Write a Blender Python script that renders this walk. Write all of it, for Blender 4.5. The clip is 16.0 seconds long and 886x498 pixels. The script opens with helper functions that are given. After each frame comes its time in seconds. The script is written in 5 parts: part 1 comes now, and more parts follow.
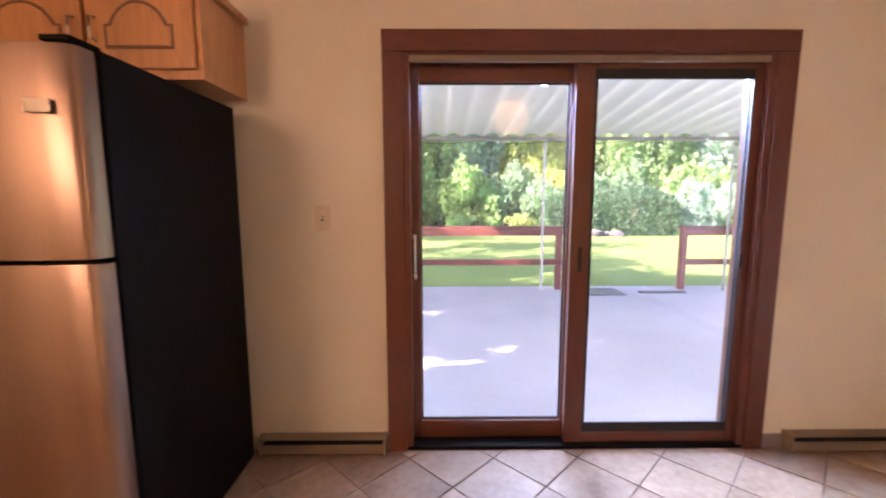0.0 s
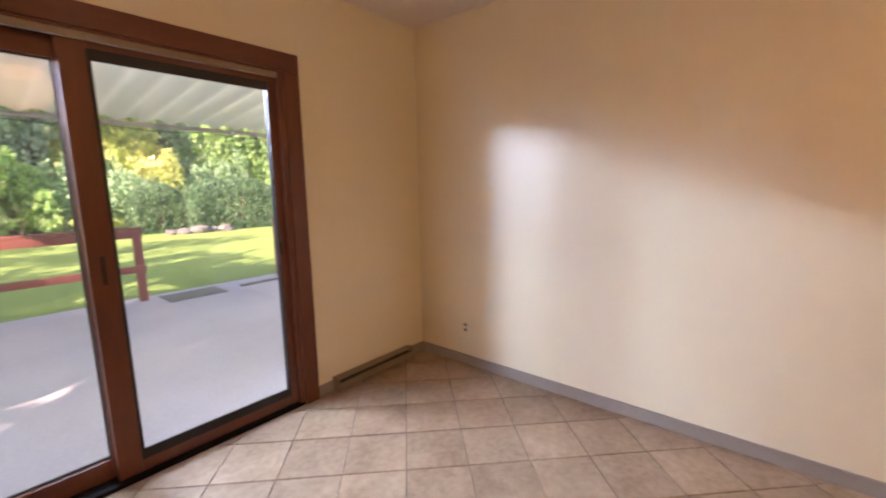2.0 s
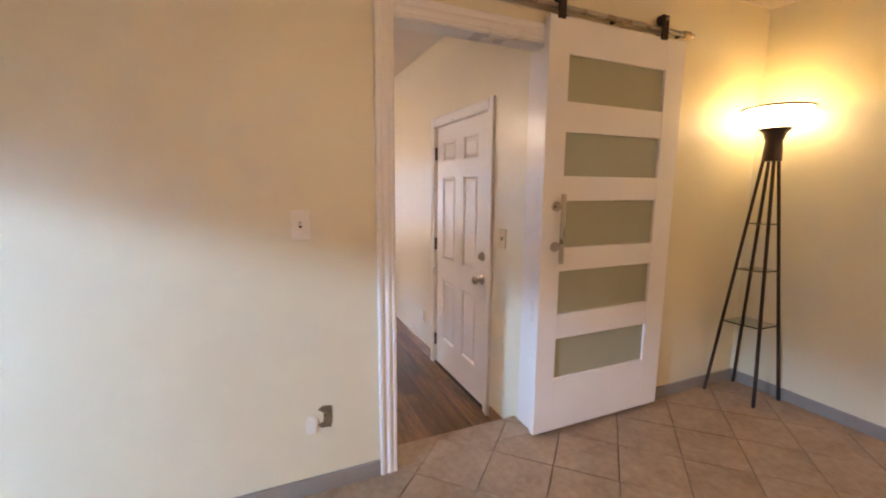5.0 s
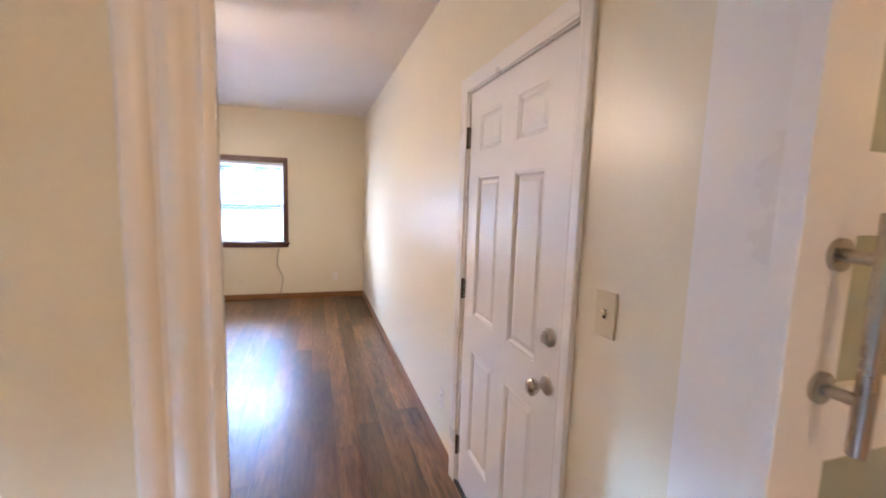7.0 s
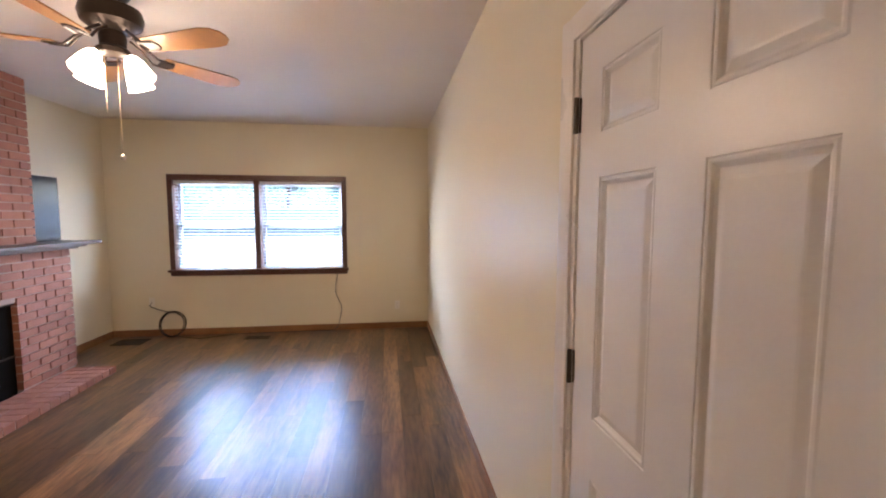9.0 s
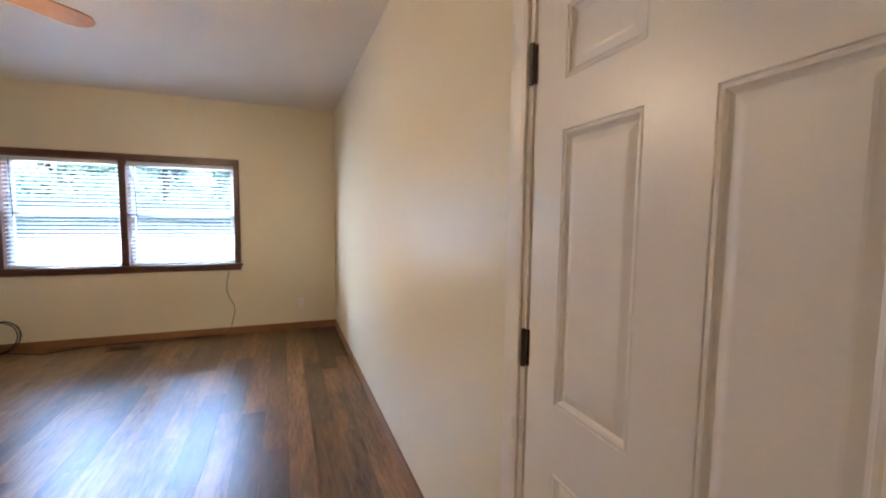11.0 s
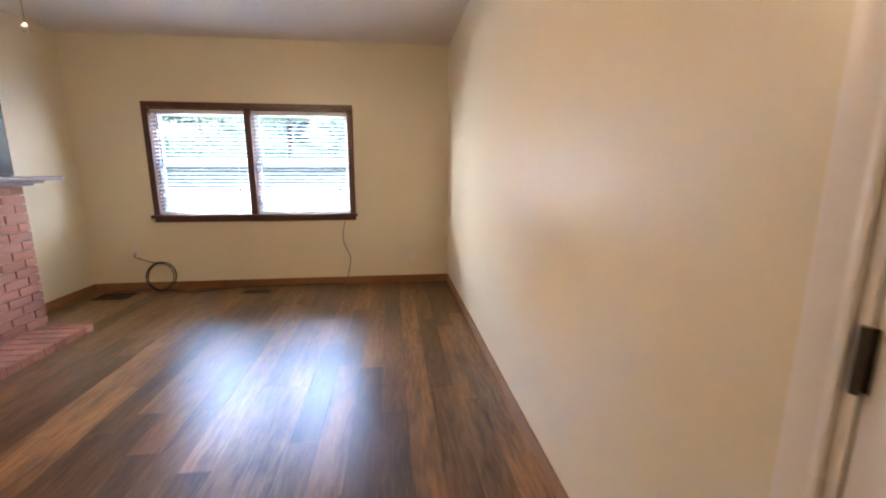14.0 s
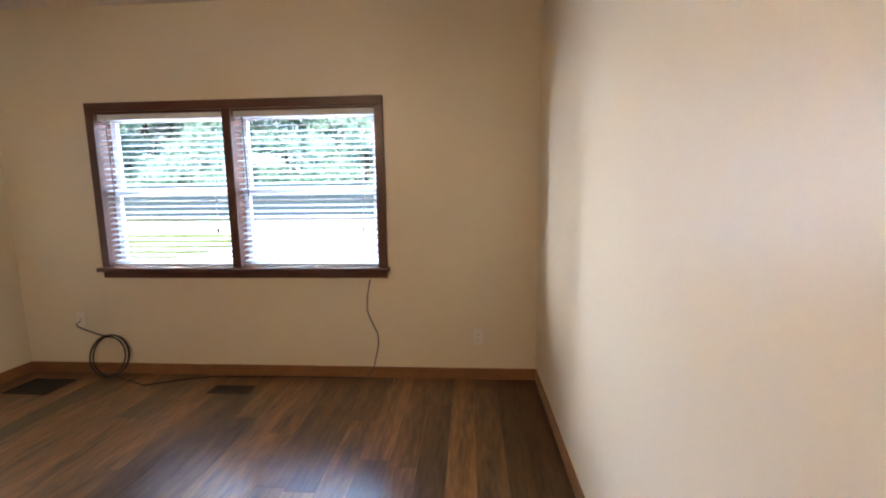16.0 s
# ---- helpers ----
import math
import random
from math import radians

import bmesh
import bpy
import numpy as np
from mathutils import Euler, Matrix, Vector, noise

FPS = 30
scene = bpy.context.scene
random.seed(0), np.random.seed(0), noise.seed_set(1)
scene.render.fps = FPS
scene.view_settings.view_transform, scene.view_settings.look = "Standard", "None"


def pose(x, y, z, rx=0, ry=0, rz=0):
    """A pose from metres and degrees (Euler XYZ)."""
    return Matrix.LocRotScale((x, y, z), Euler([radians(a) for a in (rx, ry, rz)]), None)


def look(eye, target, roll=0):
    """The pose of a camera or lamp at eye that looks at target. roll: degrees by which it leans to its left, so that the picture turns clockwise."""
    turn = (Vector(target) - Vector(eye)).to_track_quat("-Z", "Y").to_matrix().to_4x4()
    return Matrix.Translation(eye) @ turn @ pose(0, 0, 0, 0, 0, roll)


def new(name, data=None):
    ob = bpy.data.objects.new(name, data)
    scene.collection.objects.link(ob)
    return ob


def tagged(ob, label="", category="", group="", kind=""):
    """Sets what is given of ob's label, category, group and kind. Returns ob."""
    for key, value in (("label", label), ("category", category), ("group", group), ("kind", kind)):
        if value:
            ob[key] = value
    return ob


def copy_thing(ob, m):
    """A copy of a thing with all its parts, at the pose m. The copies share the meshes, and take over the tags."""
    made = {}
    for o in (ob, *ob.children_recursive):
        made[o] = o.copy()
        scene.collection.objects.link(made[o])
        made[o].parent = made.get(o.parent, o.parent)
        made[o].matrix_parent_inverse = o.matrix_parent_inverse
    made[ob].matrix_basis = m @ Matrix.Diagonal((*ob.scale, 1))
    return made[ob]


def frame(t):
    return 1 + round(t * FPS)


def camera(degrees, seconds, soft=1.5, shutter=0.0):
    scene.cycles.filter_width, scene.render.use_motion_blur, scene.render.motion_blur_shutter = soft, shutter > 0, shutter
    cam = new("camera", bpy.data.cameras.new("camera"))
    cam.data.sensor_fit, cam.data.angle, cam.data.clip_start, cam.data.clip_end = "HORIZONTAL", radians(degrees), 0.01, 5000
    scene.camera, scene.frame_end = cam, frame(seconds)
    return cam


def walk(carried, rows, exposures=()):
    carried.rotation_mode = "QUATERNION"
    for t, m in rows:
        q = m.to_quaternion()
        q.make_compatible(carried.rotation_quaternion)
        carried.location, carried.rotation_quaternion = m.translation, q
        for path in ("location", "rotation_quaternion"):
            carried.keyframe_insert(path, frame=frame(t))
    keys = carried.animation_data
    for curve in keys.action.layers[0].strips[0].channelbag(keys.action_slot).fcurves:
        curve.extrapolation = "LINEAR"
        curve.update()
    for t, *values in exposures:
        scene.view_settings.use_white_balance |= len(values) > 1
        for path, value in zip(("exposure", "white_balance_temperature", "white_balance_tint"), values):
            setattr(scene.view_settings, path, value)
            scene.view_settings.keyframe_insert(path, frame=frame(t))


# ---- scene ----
cam = camera(94.2, 16.0, 2.0, 0.25)
PATH = [
    (0, (0.575, 0.420, 1.341), (0.591, 2.404, 1.095), -0.1),
    (0.5, (0.677, 0.357, 1.352), (1.062, 2.3, 1.075), -0.3),
    (1, (0.764, 0.301, 1.346), (1.531, 2.126, 1.061), -0.6),
    (1.5, (0.832, 0.243, 1.351), (1.978, 1.856, 1.057), -0.8),
    (2, (0.89, 0.208, 1.371), (2.405, 1.479, 1.067), -1.0),
    (2.5, (0.922, 0.197, 1.376), (2.708, 1.046, 1.075), -1.4),
    (3, (0.994, 0.139, 1.361), (2.934, 0.535, 1.081), -1.8),
    (3.5, (1.112, 0.134, 1.377), (3.086, -0.009, 1.086), -1.6),
    (4, (1.236, 0.111, 1.372), (3.137, -0.437, 1.079), -1.0),
    (4.2, (1.275, 0.065, 1.378), (3.145, -0.578, 1.074), -0.5),
    (6.3, (2.338, -0.809, 1.376), (4.129, -1.651, 1.085), 0.7),
    (6.5, (2.496, -0.858, 1.388), (4.335, -1.571, 1.059), 0.0),
    (7, (2.845, -0.887, 1.349), (4.739, -1.484, 1.112), 1.8),
    (7.5, (3.146, -0.982, 1.34), (5.038, -1.594, 1.122), 1.4),
    (8, (3.342, -1.033, 1.384), (5.3, -1.401, 1.21), 1.1),
    (8.2, (3.408, -1.085, 1.384), (5.385, -1.331, 1.212), 0.5),
    (10.5, (3.83, -0.995, 1.271), (5.754, -1.526, 1.155), -0.4),
    (11, (3.85, -1.004, 1.257), (5.709, -1.725, 1.097), 0.8),
    (11.5, (3.878, -0.962, 1.255), (5.714, -1.737, 1.087), -0.6),
    (12, (3.888, -0.97, 1.258), (5.693, -1.814, 1.091), 0.8),
    (12.5, (3.891, -1.009, 1.254), (5.671, -1.902, 1.065), 0.3),
    (13, (3.929, -1.045, 1.257), (5.776, -1.793, 1.087), 0.2),
    (13.5, (4.003, -1.042, 1.25), (5.919, -1.487, 0.888), 3.1),
    (14, (4.327, -0.946, 1.17), (6.276, -1.189, 0.791), 0.1),
    (14.5, (4.735, -1.011, 1.182), (6.7, -1.177, 0.847), 0.3),
    (15, (5.197, -1.031, 1.169), (7.178, -1.04, 0.899), 0.4),
    (15.5, (5.772, -1.098, 1.186), (7.759, -1.093, 0.955), 0.0),
    (16, (6.325, -1.134, 1.181), (8.304, -1.002, 0.922), -0.7),
]
EXPOSURES = [(0, 2.95, 6700, 46), (0.5, 3.0, 7000, 46), (1, 2.8, 7400, 42), (1.5, 2.55, 7800, 37), (2, 2.45, 8000, 38), (2.5, 2.5, 8200, 39), (3, 2.6, 8200, 38),
             (3.5, 2.75, 7500, 28), (4.2, 2.4, 7000, 25), (6.3, 3.0, 5600, 18), (7.2, 2.8, 5750, 20), (8, 2.4, 6350, 24), (11, 2.2, 6200, 14), (13.4, 2.2, 6400, 13), (14.5, 2.35, 7100, 24), (16, 2.02, 6750, 21)]
walk(cam, [(t, look(eye, target, roll)) for t, eye, target, roll in PATH], EXPOSURES)

# ---- world, sun and the lamps of the place ----
world = bpy.data.worlds.new("sky")
scene.world = world
world.use_nodes = True
wn = world.node_tree
sky = wn.nodes.new("ShaderNodeTexSky")
sky.sky_type, sky.sun_disc = "NISHITA", False
SUN_FROM = Vector((-0.78, -0.28, 0.46)).normalized()
sky.sun_elevation = math.asin(SUN_FROM.z)
sky.sun_rotation = math.atan2(SUN_FROM.x, SUN_FROM.y)
wn.nodes["Background"].inputs["Strength"].default_value = 0.15
wn.links.new(sky.outputs["Color"], wn.nodes["Background"].inputs["Color"])


def lamp(name, kind, m, energy, color, **more):
    data = bpy.data.lights.new(name, kind)
    data.energy, data.color = energy, color
    if kind == "AREA":
        data.shape, data.size, data.size_y = "RECTANGLE", more["size"], more["size_y"]
        data.spread = radians(more.get("spread", 180))
    elif kind == "SUN":
        data.angle = radians(more["angle"])
    else:
        data.shadow_soft_size = more["size"]
    ob = new(name, data)
    ob.matrix_world = m
    return ob


lamp("sun", "SUN", look(SUN_FROM * 30, (0, 0, 0)), 5.0, (1.0, 0.93, 0.82), angle=0.5)
# lamps added out of view, in place of sky light under the patio roof
lamp("slider_sky_fill", "AREA", look((-5.0, 7.0, 2.95), (2.8, 1.6, 0.9)), 17.5, (0.42, 0.68, 1.0), size=1.3, size_y=0.7, spread=60)
lamp("slider_sky_fill", "AREA", look((1.30, 3.9, 2.31), (3.0, -1.2, 0.8)), 14.5, (0.42, 0.68, 1.0), size=0.36, size_y=0.10, spread=110)
# lamps added unseen outside, in place of sky light through the living room window
lamp("window_sky_fill", "AREA", look((12.0, 0.7, 3.35), (8.6, 0.5, 0.6)), 380, (0.38, 0.62, 1.0), size=4.6, size_y=1.7)
lamp("window_sky_fill", "AREA", look((10.1, -1.25, 1.35), (7.2, 2.4, 0.8)), 28, (0.84, 0.92, 1.0), size=1.0, size_y=1.1)
lamp("window_sky_fill", "AREA", look((10.0, 2.75, 1.35), (7.0, -1.6, 0.8)), 112, (0.84, 0.92, 1.0), size=0.9, size_y=1.1)
lamp("window_sky_fill", "AREA", look((10.2, 3.5, 2.9), (8.7, -1.6, 0.7)), 260, (0.72, 0.86, 1.0), size=0.4, size_y=0.5)
lamp("kitchen_bulb", "POINT", pose(1.46, -0.49, 2.33), 1.2, (1.0, 0.64, 0.30), size=0.22)
lamp("kitchen_bulb", "POINT", pose(-1.5, -1.4, 2.08), 13.5, (1.0, 0.69, 0.42), size=0.45)
lamp("torchiere_bulb", "POINT", pose(3.12, -3.19, 1.87), 4.8, (1.0, 0.62, 0.2), size=0.06)
for a in (73, 163, 253, 343):
    lamp("fan_bulb", "POINT", pose(6.12 + 0.15 * math.cos(radians(a)), 0.38 + 0.15 * math.sin(radians(a)), 2.06), 3.0, (1.0, 0.72, 0.46), size=0.05)


# ---- materials ----
def material(name, color, rough=0.6, metal=0.0, var=0.08, scale=3.0, fine=60.0, bump=0.05, spec=0.5, piece=0.0, stretch=(1, 1, 1), second=None, coat=0.0, rough_var=0.08, local=False, tight=0.18):
    """A surface with broad and fine variation of colour, gloss and relief. piece: how much single pieces differ."""
    m = bpy.data.materials.new(name)
    m.use_nodes = True
    n, l = m.node_tree.nodes, m.node_tree.links
    b = n["Principled BSDF"]
    b.inputs["Metallic"].default_value = metal
    b.inputs["Specular IOR Level"].default_value = spec
    b.inputs["Coat Weight"].default_value = coat
    if local:
        tc = n.new("ShaderNodeTexCoord").outputs["Object"]
    else:
        tc = n.new("ShaderNodeNewGeometry").outputs["Position"]
    mp = n.new("ShaderNodeMapping")
    mp.inputs["Scale"].default_value = stretch
    l.new(tc, mp.inputs["Vector"])
    vec = mp.outputs["Vector"]
    info = n.new("ShaderNodeObjectInfo")
    if piece:
        add = n.new("ShaderNodeVectorMath")
        add.operation = "MULTIPLY_ADD"
        l.new(info.outputs["Random"], add.inputs[0])
        add.inputs[1].default_value = (37.0, 91.0, 53.0)
        l.new(vec, add.inputs[2])
        vec = add.outputs[0]
    big, small = n.new("ShaderNodeTexNoise"), n.new("ShaderNodeTexNoise")
    for t, s in ((big, scale), (small, fine)):
        t.inputs["Scale"].default_value, t.inputs["Detail"].default_value = s, 5.0
        l.new(vec, t.inputs["Vector"])
    ramp = n.new("ShaderNodeValToRGB")
    c2 = second or tuple(max(0, c * (1 - 3 * var)) for c in color)
    ramp.color_ramp.elements[0].position, ramp.color_ramp.elements[0].color = 0.5 - tight, (*c2, 1)
    ramp.color_ramp.elements[1].position, ramp.color_ramp.elements[1].color = 0.5 + tight, (*color, 1)
    mixf = n.new("ShaderNodeMath")
    mixf.operation = "MULTIPLY_ADD"
    l.new(small.outputs["Fac"], mixf.inputs[0])
    mixf.inputs[1].default_value = 0.45
    sc = n.new("ShaderNodeMath")
    sc.operation = "MULTIPLY"
    l.new(big.outputs["Fac"], sc.inputs[0])
    sc.inputs[1].default_value = 0.55
    l.new(sc.outputs[0], mixf.inputs[2])
    l.new(mixf.outputs[0], ramp.inputs["Fac"])
    out = ramp.outputs["Color"]
    if piece:
        hsv = n.new("ShaderNodeHueSaturation")
        mr = n.new("ShaderNodeMapRange")
        l.new(info.outputs["Random"], mr.inputs["Value"])
        mr.inputs["To Min"].default_value, mr.inputs["To Max"].default_value = 1 - piece, 1 + piece
        l.new(mr.outputs["Result"], hsv.inputs["Value"])
        l.new(out, hsv.inputs["Color"])
        out = hsv.outputs["Color"]
    l.new(out, b.inputs["Base Color"])
    rr = n.new("ShaderNodeMapRange")
    l.new(big.outputs["Fac"], rr.inputs["Value"])
    rr.inputs["To Min"].default_value, rr.inputs["To Max"].default_value = max(0.02, rough - rough_var), min(1, rough + rough_var)
    l.new(rr.outputs["Result"], b.inputs["Roughness"])
    if bump:
        bn = n.new("ShaderNodeBump")
        bn.inputs["Strength"].default_value, bn.inputs["Distance"].default_value = bump, 0.01
        l.new(small.outputs["Fac"], bn.inputs["Height"])
        l.new(bn.outputs["Normal"], b.inputs["Normal"])
    return m


def glass(name, tint=(1, 1, 1), rough=0.0):
    m = bpy.data.materials.new(name)
    m.use_nodes = True
    b = m.node_tree.nodes["Principled BSDF"]
    b.inputs["Base Color"].default_value = (*tint, 1)
    b.inputs["Transmission Weight"].default_value = 1.0
    b.inputs["Roughness"].default_value = rough
    b.inputs["IOR"].default_value = 1.45
    return m


def glow(name, color, strength):
    m = bpy.data.materials.new(name)
    m.use_nodes = True
    b = m.node_tree.nodes["Principled BSDF"]
    b.inputs["Base Color"].default_value = (0.9, 0.88, 0.82, 1)
    b.inputs["Emission Color"].default_value = (*color, 1)
    b.inputs["Emission Strength"].default_value = strength
    return m


PAINT = material("kitchen_paint", (0.70, 0.645, 0.475), 0.40, var=0.015, scale=1.2, fine=140, bump=0.025)
PAINT_LIVING = material("living_paint", (0.73, 0.665, 0.50), 0.33, var=0.015, scale=1.2, fine=140, bump=0.018)
CEILING = material("ceiling_paint", (0.78, 0.72, 0.65), 0.8, var=0.02, scale=2, fine=70, bump=0.25)
TRIM_WHITE = material("white_trim_paint", (0.77, 0.745, 0.71), 0.3, var=0.01, scale=4, fine=90, bump=0.02)
DOOR_WHITE = material("white_door_paint", (0.77, 0.75, 0.73), 0.32, var=0.012, scale=3, fine=110, bump=0.03)
BASE_GREY = material("grey_baseboard_paint", (0.26, 0.235, 0.21), 0.4, var=0.04, scale=5, fine=80, bump=0.03)
REDWOOD = material("mahogany_stain", (0.15, 0.048, 0.024), 0.34, var=0.14, scale=5, fine=30, bump=0.06, stretch=(1, 1, 0.25), spec=0.5)
REDWOOD_H = material("mahogany_stain_level", (0.15, 0.048, 0.024), 0.34, var=0.14, scale=5, fine=30, bump=0.06, stretch=(0.25, 1, 1), spec=0.5)
WINWOOD = material("window_walnut_stain", (0.115, 0.048, 0.03), 0.35, var=0.14, scale=6, fine=30, bump=0.05, stretch=(1, 0.3, 0.6))
OAKBASE = material("oak_baseboard", (0.30, 0.145, 0.055), 0.4, var=0.12, scale=4, fine=28, bump=0.05, stretch=(0.3, 0.3, 1))
TILE = material("beige_stone_tile", (0.40, 0.285, 0.19), 0.38, var=0.12, scale=5, fine=28, second=(0.22, 0.145, 0.088), bump=0.06, piece=0.06, local=True)
GROUT = material("dark_grout", (0.20, 0.15, 0.11), 0.85, var=0.1, scale=8, fine=120, bump=0.2)
PLANK = material("walnut_plank", (0.235, 0.118, 0.044), 0.31, tight=0.16, var=0.2, scale=3.4, fine=19, bump=0.006, piece=0.5, stretch=(0.4, 2.6, 1), second=(0.034, 0.016, 0.007), local=True, spec=0.55, rough_var=0.04)
SUBFLOOR = material("dark_floor_gap", (0.03, 0.018, 0.012), 0.8, var=0.1)
BRICK = material("red_brick", (0.37, 0.155, 0.10), 0.8, var=0.1, scale=9, fine=90, bump=0.5, piece=0.16, local=True)
MORTAR = material("pale_mortar", (0.46, 0.34, 0.28), 0.9, var=0.08, scale=10, fine=150, bump=0.4)
SOOT = material("black_firebox", (0.006, 0.0055, 0.005), 0.8, spec=0.1, var=0.15, bump=0.1)
# warm brown of the kitchen's reflection is put into the steel's colour
STEEL = material("brushed_steel", (0.36, 0.255, 0.195), 0.30, metal=1.0, var=0.06, scale=2, fine=120, bump=0.02, stretch=(4, 4, 0.04))
NICKEL = material("satin_nickel", (0.50, 0.46, 0.40), 0.28, metal=1.0, var=0.05, scale=8, fine=90, bump=0.01)
BRONZE = material("dark_bronze", (0.045, 0.030, 0.022), 0.38, metal=0.6, var=0.08, scale=8, fine=60, bump=0.02)
HINGE = material("aged_steel_hinge", (0.10, 0.085, 0.07), 0.4, metal=0.9, var=0.1, scale=15)
BLACK = material("black_textured_steel", (0.006, 0.005, 0.004), 0.6, spec=0.08, var=0.06, scale=5, fine=260, bump=0.12)
RUBBER = material("black_rubber", (0.012, 0.012, 0.013), 0.5, var=0.1)
OAK = material("honey_oak", (0.64, 0.30, 0.105), 0.36, var=0.12, scale=3, fine=24, bump=0.05, stretch=(2.2, 2.2, 0.28))
OAKLINE = material("dark_oak_groove", (0.20, 0.09, 0.035), 0.4, var=0.1, scale=5, fine=30)
BLADE = material("oak_fan_blade", (0.42, 0.205, 0.065), 0.38, var=0.1, scale=4, fine=22, bump=0.03)
IVORY = material("ivory_plastic", (0.66, 0.57, 0.38), 0.35, var=0.02, scale=20)
PLASTIC = material("white_plastic", (0.78, 0.74, 0.66), 0.35, var=0.02, scale=20)
SLOT = material("dark_slot", (0.02, 0.018, 0.015), 0.6)
VINYL = material("white_vinyl", (0.80, 0.80, 0.80), 0.35, var=0.01, scale=8)
SLATM = material("white_blind_slat", (0.66, 0.70, 0.72), 0.4, var=0.02, scale=8)
ALMOND = material("almond_heater_steel", (0.25, 0.195, 0.135), 0.4, var=0.05, scale=6, fine=60, bump=0.02)
HOLE = material("raw_drywall_hole", (0.22, 0.15, 0.075), 0.9, var=0.2, scale=30, fine=120, bump=0.4)
CONCRETE = material("patio_concrete", (0.36, 0.355, 0.385), 0.85, var=0.08, scale=0.9, fine=40, bump=0.2)
PALECON = material("pale_drive_concrete", (0.32, 0.33, 0.34), 0.85, var=0.06, scale=0.8, fine=30, bump=0.1)
GRASS = material("lawn_grass", (0.15, 0.235, 0.05), 0.9, var=0.1, scale=0.35, fine=9, bump=0.6, second=(0.10, 0.165, 0.035))
REDRAIL = material("red_brown_rail_paint", (0.21, 0.062, 0.05), 0.55, var=0.1, scale=6, fine=60, bump=0.08)
STONE = material("grey_field_stone", (0.13, 0.125, 0.125), 0.85, var=0.12, scale=6, fine=40, bump=0.5)
GALV = material("galvanised_post", (0.50, 0.52, 0.55), 0.45, metal=0.3, var=0.06, scale=6, fine=60, bump=0.02)
METALWHITE = material("white_painted_metal", (0.85, 0.835, 0.77), 0.4, var=0.03, scale=3, fine=60, bump=0.02)
BARK = material("tree_bark", (0.10, 0.075, 0.055), 0.9, var=0.15, scale=6, fine=40, bump=0.6)
def leaf_material(name, color):
    m = material(name, color, 0.55, var=0.16, scale=0.8, fine=5, bump=0.0, second=tuple(v * 0.55 for v in color))
    n, l = m.node_tree.nodes, m.node_tree.links
    b = n["Principled BSDF"]
    src = b.inputs["Base Color"].links[0].from_socket
    tr, mix = n.new("ShaderNodeBsdfTranslucent"), n.new("ShaderNodeMixShader")
    bright = n.new("ShaderNodeHueSaturation")
    bright.inputs["Value"].default_value, bright.inputs["Saturation"].default_value = 2.1, 1.05
    l.new(src, bright.inputs["Color"])
    l.new(bright.outputs["Color"], tr.inputs["Color"])
    mix.inputs["Fac"].default_value = 0.58
    l.new(b.outputs["BSDF"], mix.inputs[1])
    l.new(tr.outputs["BSDF"], mix.inputs[2])
    l.new(mix.outputs["Shader"], n["Material Output"].inputs["Surface"])
    return m


# haze is put into the leaf colours as paleness, cool for far trees
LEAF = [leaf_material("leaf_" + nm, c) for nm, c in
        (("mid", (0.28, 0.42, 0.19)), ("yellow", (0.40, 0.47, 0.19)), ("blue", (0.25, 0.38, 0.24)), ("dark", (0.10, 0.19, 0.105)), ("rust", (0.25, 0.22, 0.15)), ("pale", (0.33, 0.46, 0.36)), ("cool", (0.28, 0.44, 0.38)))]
SIDING = material("pale_siding", (0.50, 0.53, 0.56), 0.6, var=0.03, scale=2, fine=40, bump=0.03)
ROOFING = material("blue_grey_roofing", (0.028, 0.062, 0.078), 0.8, var=0.1, scale=3, fine=40, bump=0.2)
CABLE = material("black_cable", (0.012, 0.012, 0.013), 0.45, var=0.05)
CORD = material("grey_cord", (0.10, 0.10, 0.10), 0.5, var=0.05)
CLEAR = glass("clear_glass")
# haze over the outdoor view put into the glass as a translucent trace
VEILED = glass("veiled_patio_glass")
dn = VEILED.node_tree
veil, dmix, dnoise, dmap = dn.nodes.new("ShaderNodeBsdfTranslucent"), dn.nodes.new("ShaderNodeMixShader"), dn.nodes.new("ShaderNodeTexNoise"), dn.nodes.new("ShaderNodeMapRange")
veil.inputs["Color"].default_value = (0.9, 0.9, 0.88, 1)
dnoise.inputs["Scale"].default_value = 3.0
dmap.inputs["From Min"].default_value, dmap.inputs["From Max"].default_value = 0.3, 0.7
dmap.inputs["To Min"].default_value, dmap.inputs["To Max"].default_value = 0.001, 0.004
dn.links.new(dnoise.outputs["Fac"], dmap.inputs["Value"])
dn.links.new(dmap.outputs["Result"], dmix.inputs["Fac"])
dn.links.new(dn.nodes["Principled BSDF"].outputs["BSDF"], dmix.inputs[1])
dn.links.new(veil.outputs["BSDF"], dmix.inputs[2])
dn.links.new(dmix.outputs["Shader"], dn.nodes["Material Output"].inputs["Surface"])
FROST = material("frosted_glass", (0.34, 0.345, 0.25), 0.4, var=0.02, scale=3, fine=200, bump=0.05)
SHELFGLASS = glass("greenish_shelf_glass", (0.86, 0.93, 0.88), 0.08)
SCREEN = material("dark_screen_glass", (0.035, 0.042, 0.05), 0.12, var=0.05, spec=0.6, bump=0)
LAMPGLASS = glow("lit_torchiere_glass", (1.0, 0.70, 0.32), 3.1)
FANGLASS = glow("lit_fan_shade_glass", (1.0, 0.83, 0.6), 4.4)
KITCHENGLASS = glow("lit_ceiling_glass", (1.0, 0.5, 0.16), 0.9)
CHAINM = material("brass_chain", (0.45, 0.34, 0.18), 0.35, metal=1.0)


# ---- building helpers ----
ORIGIN = {}


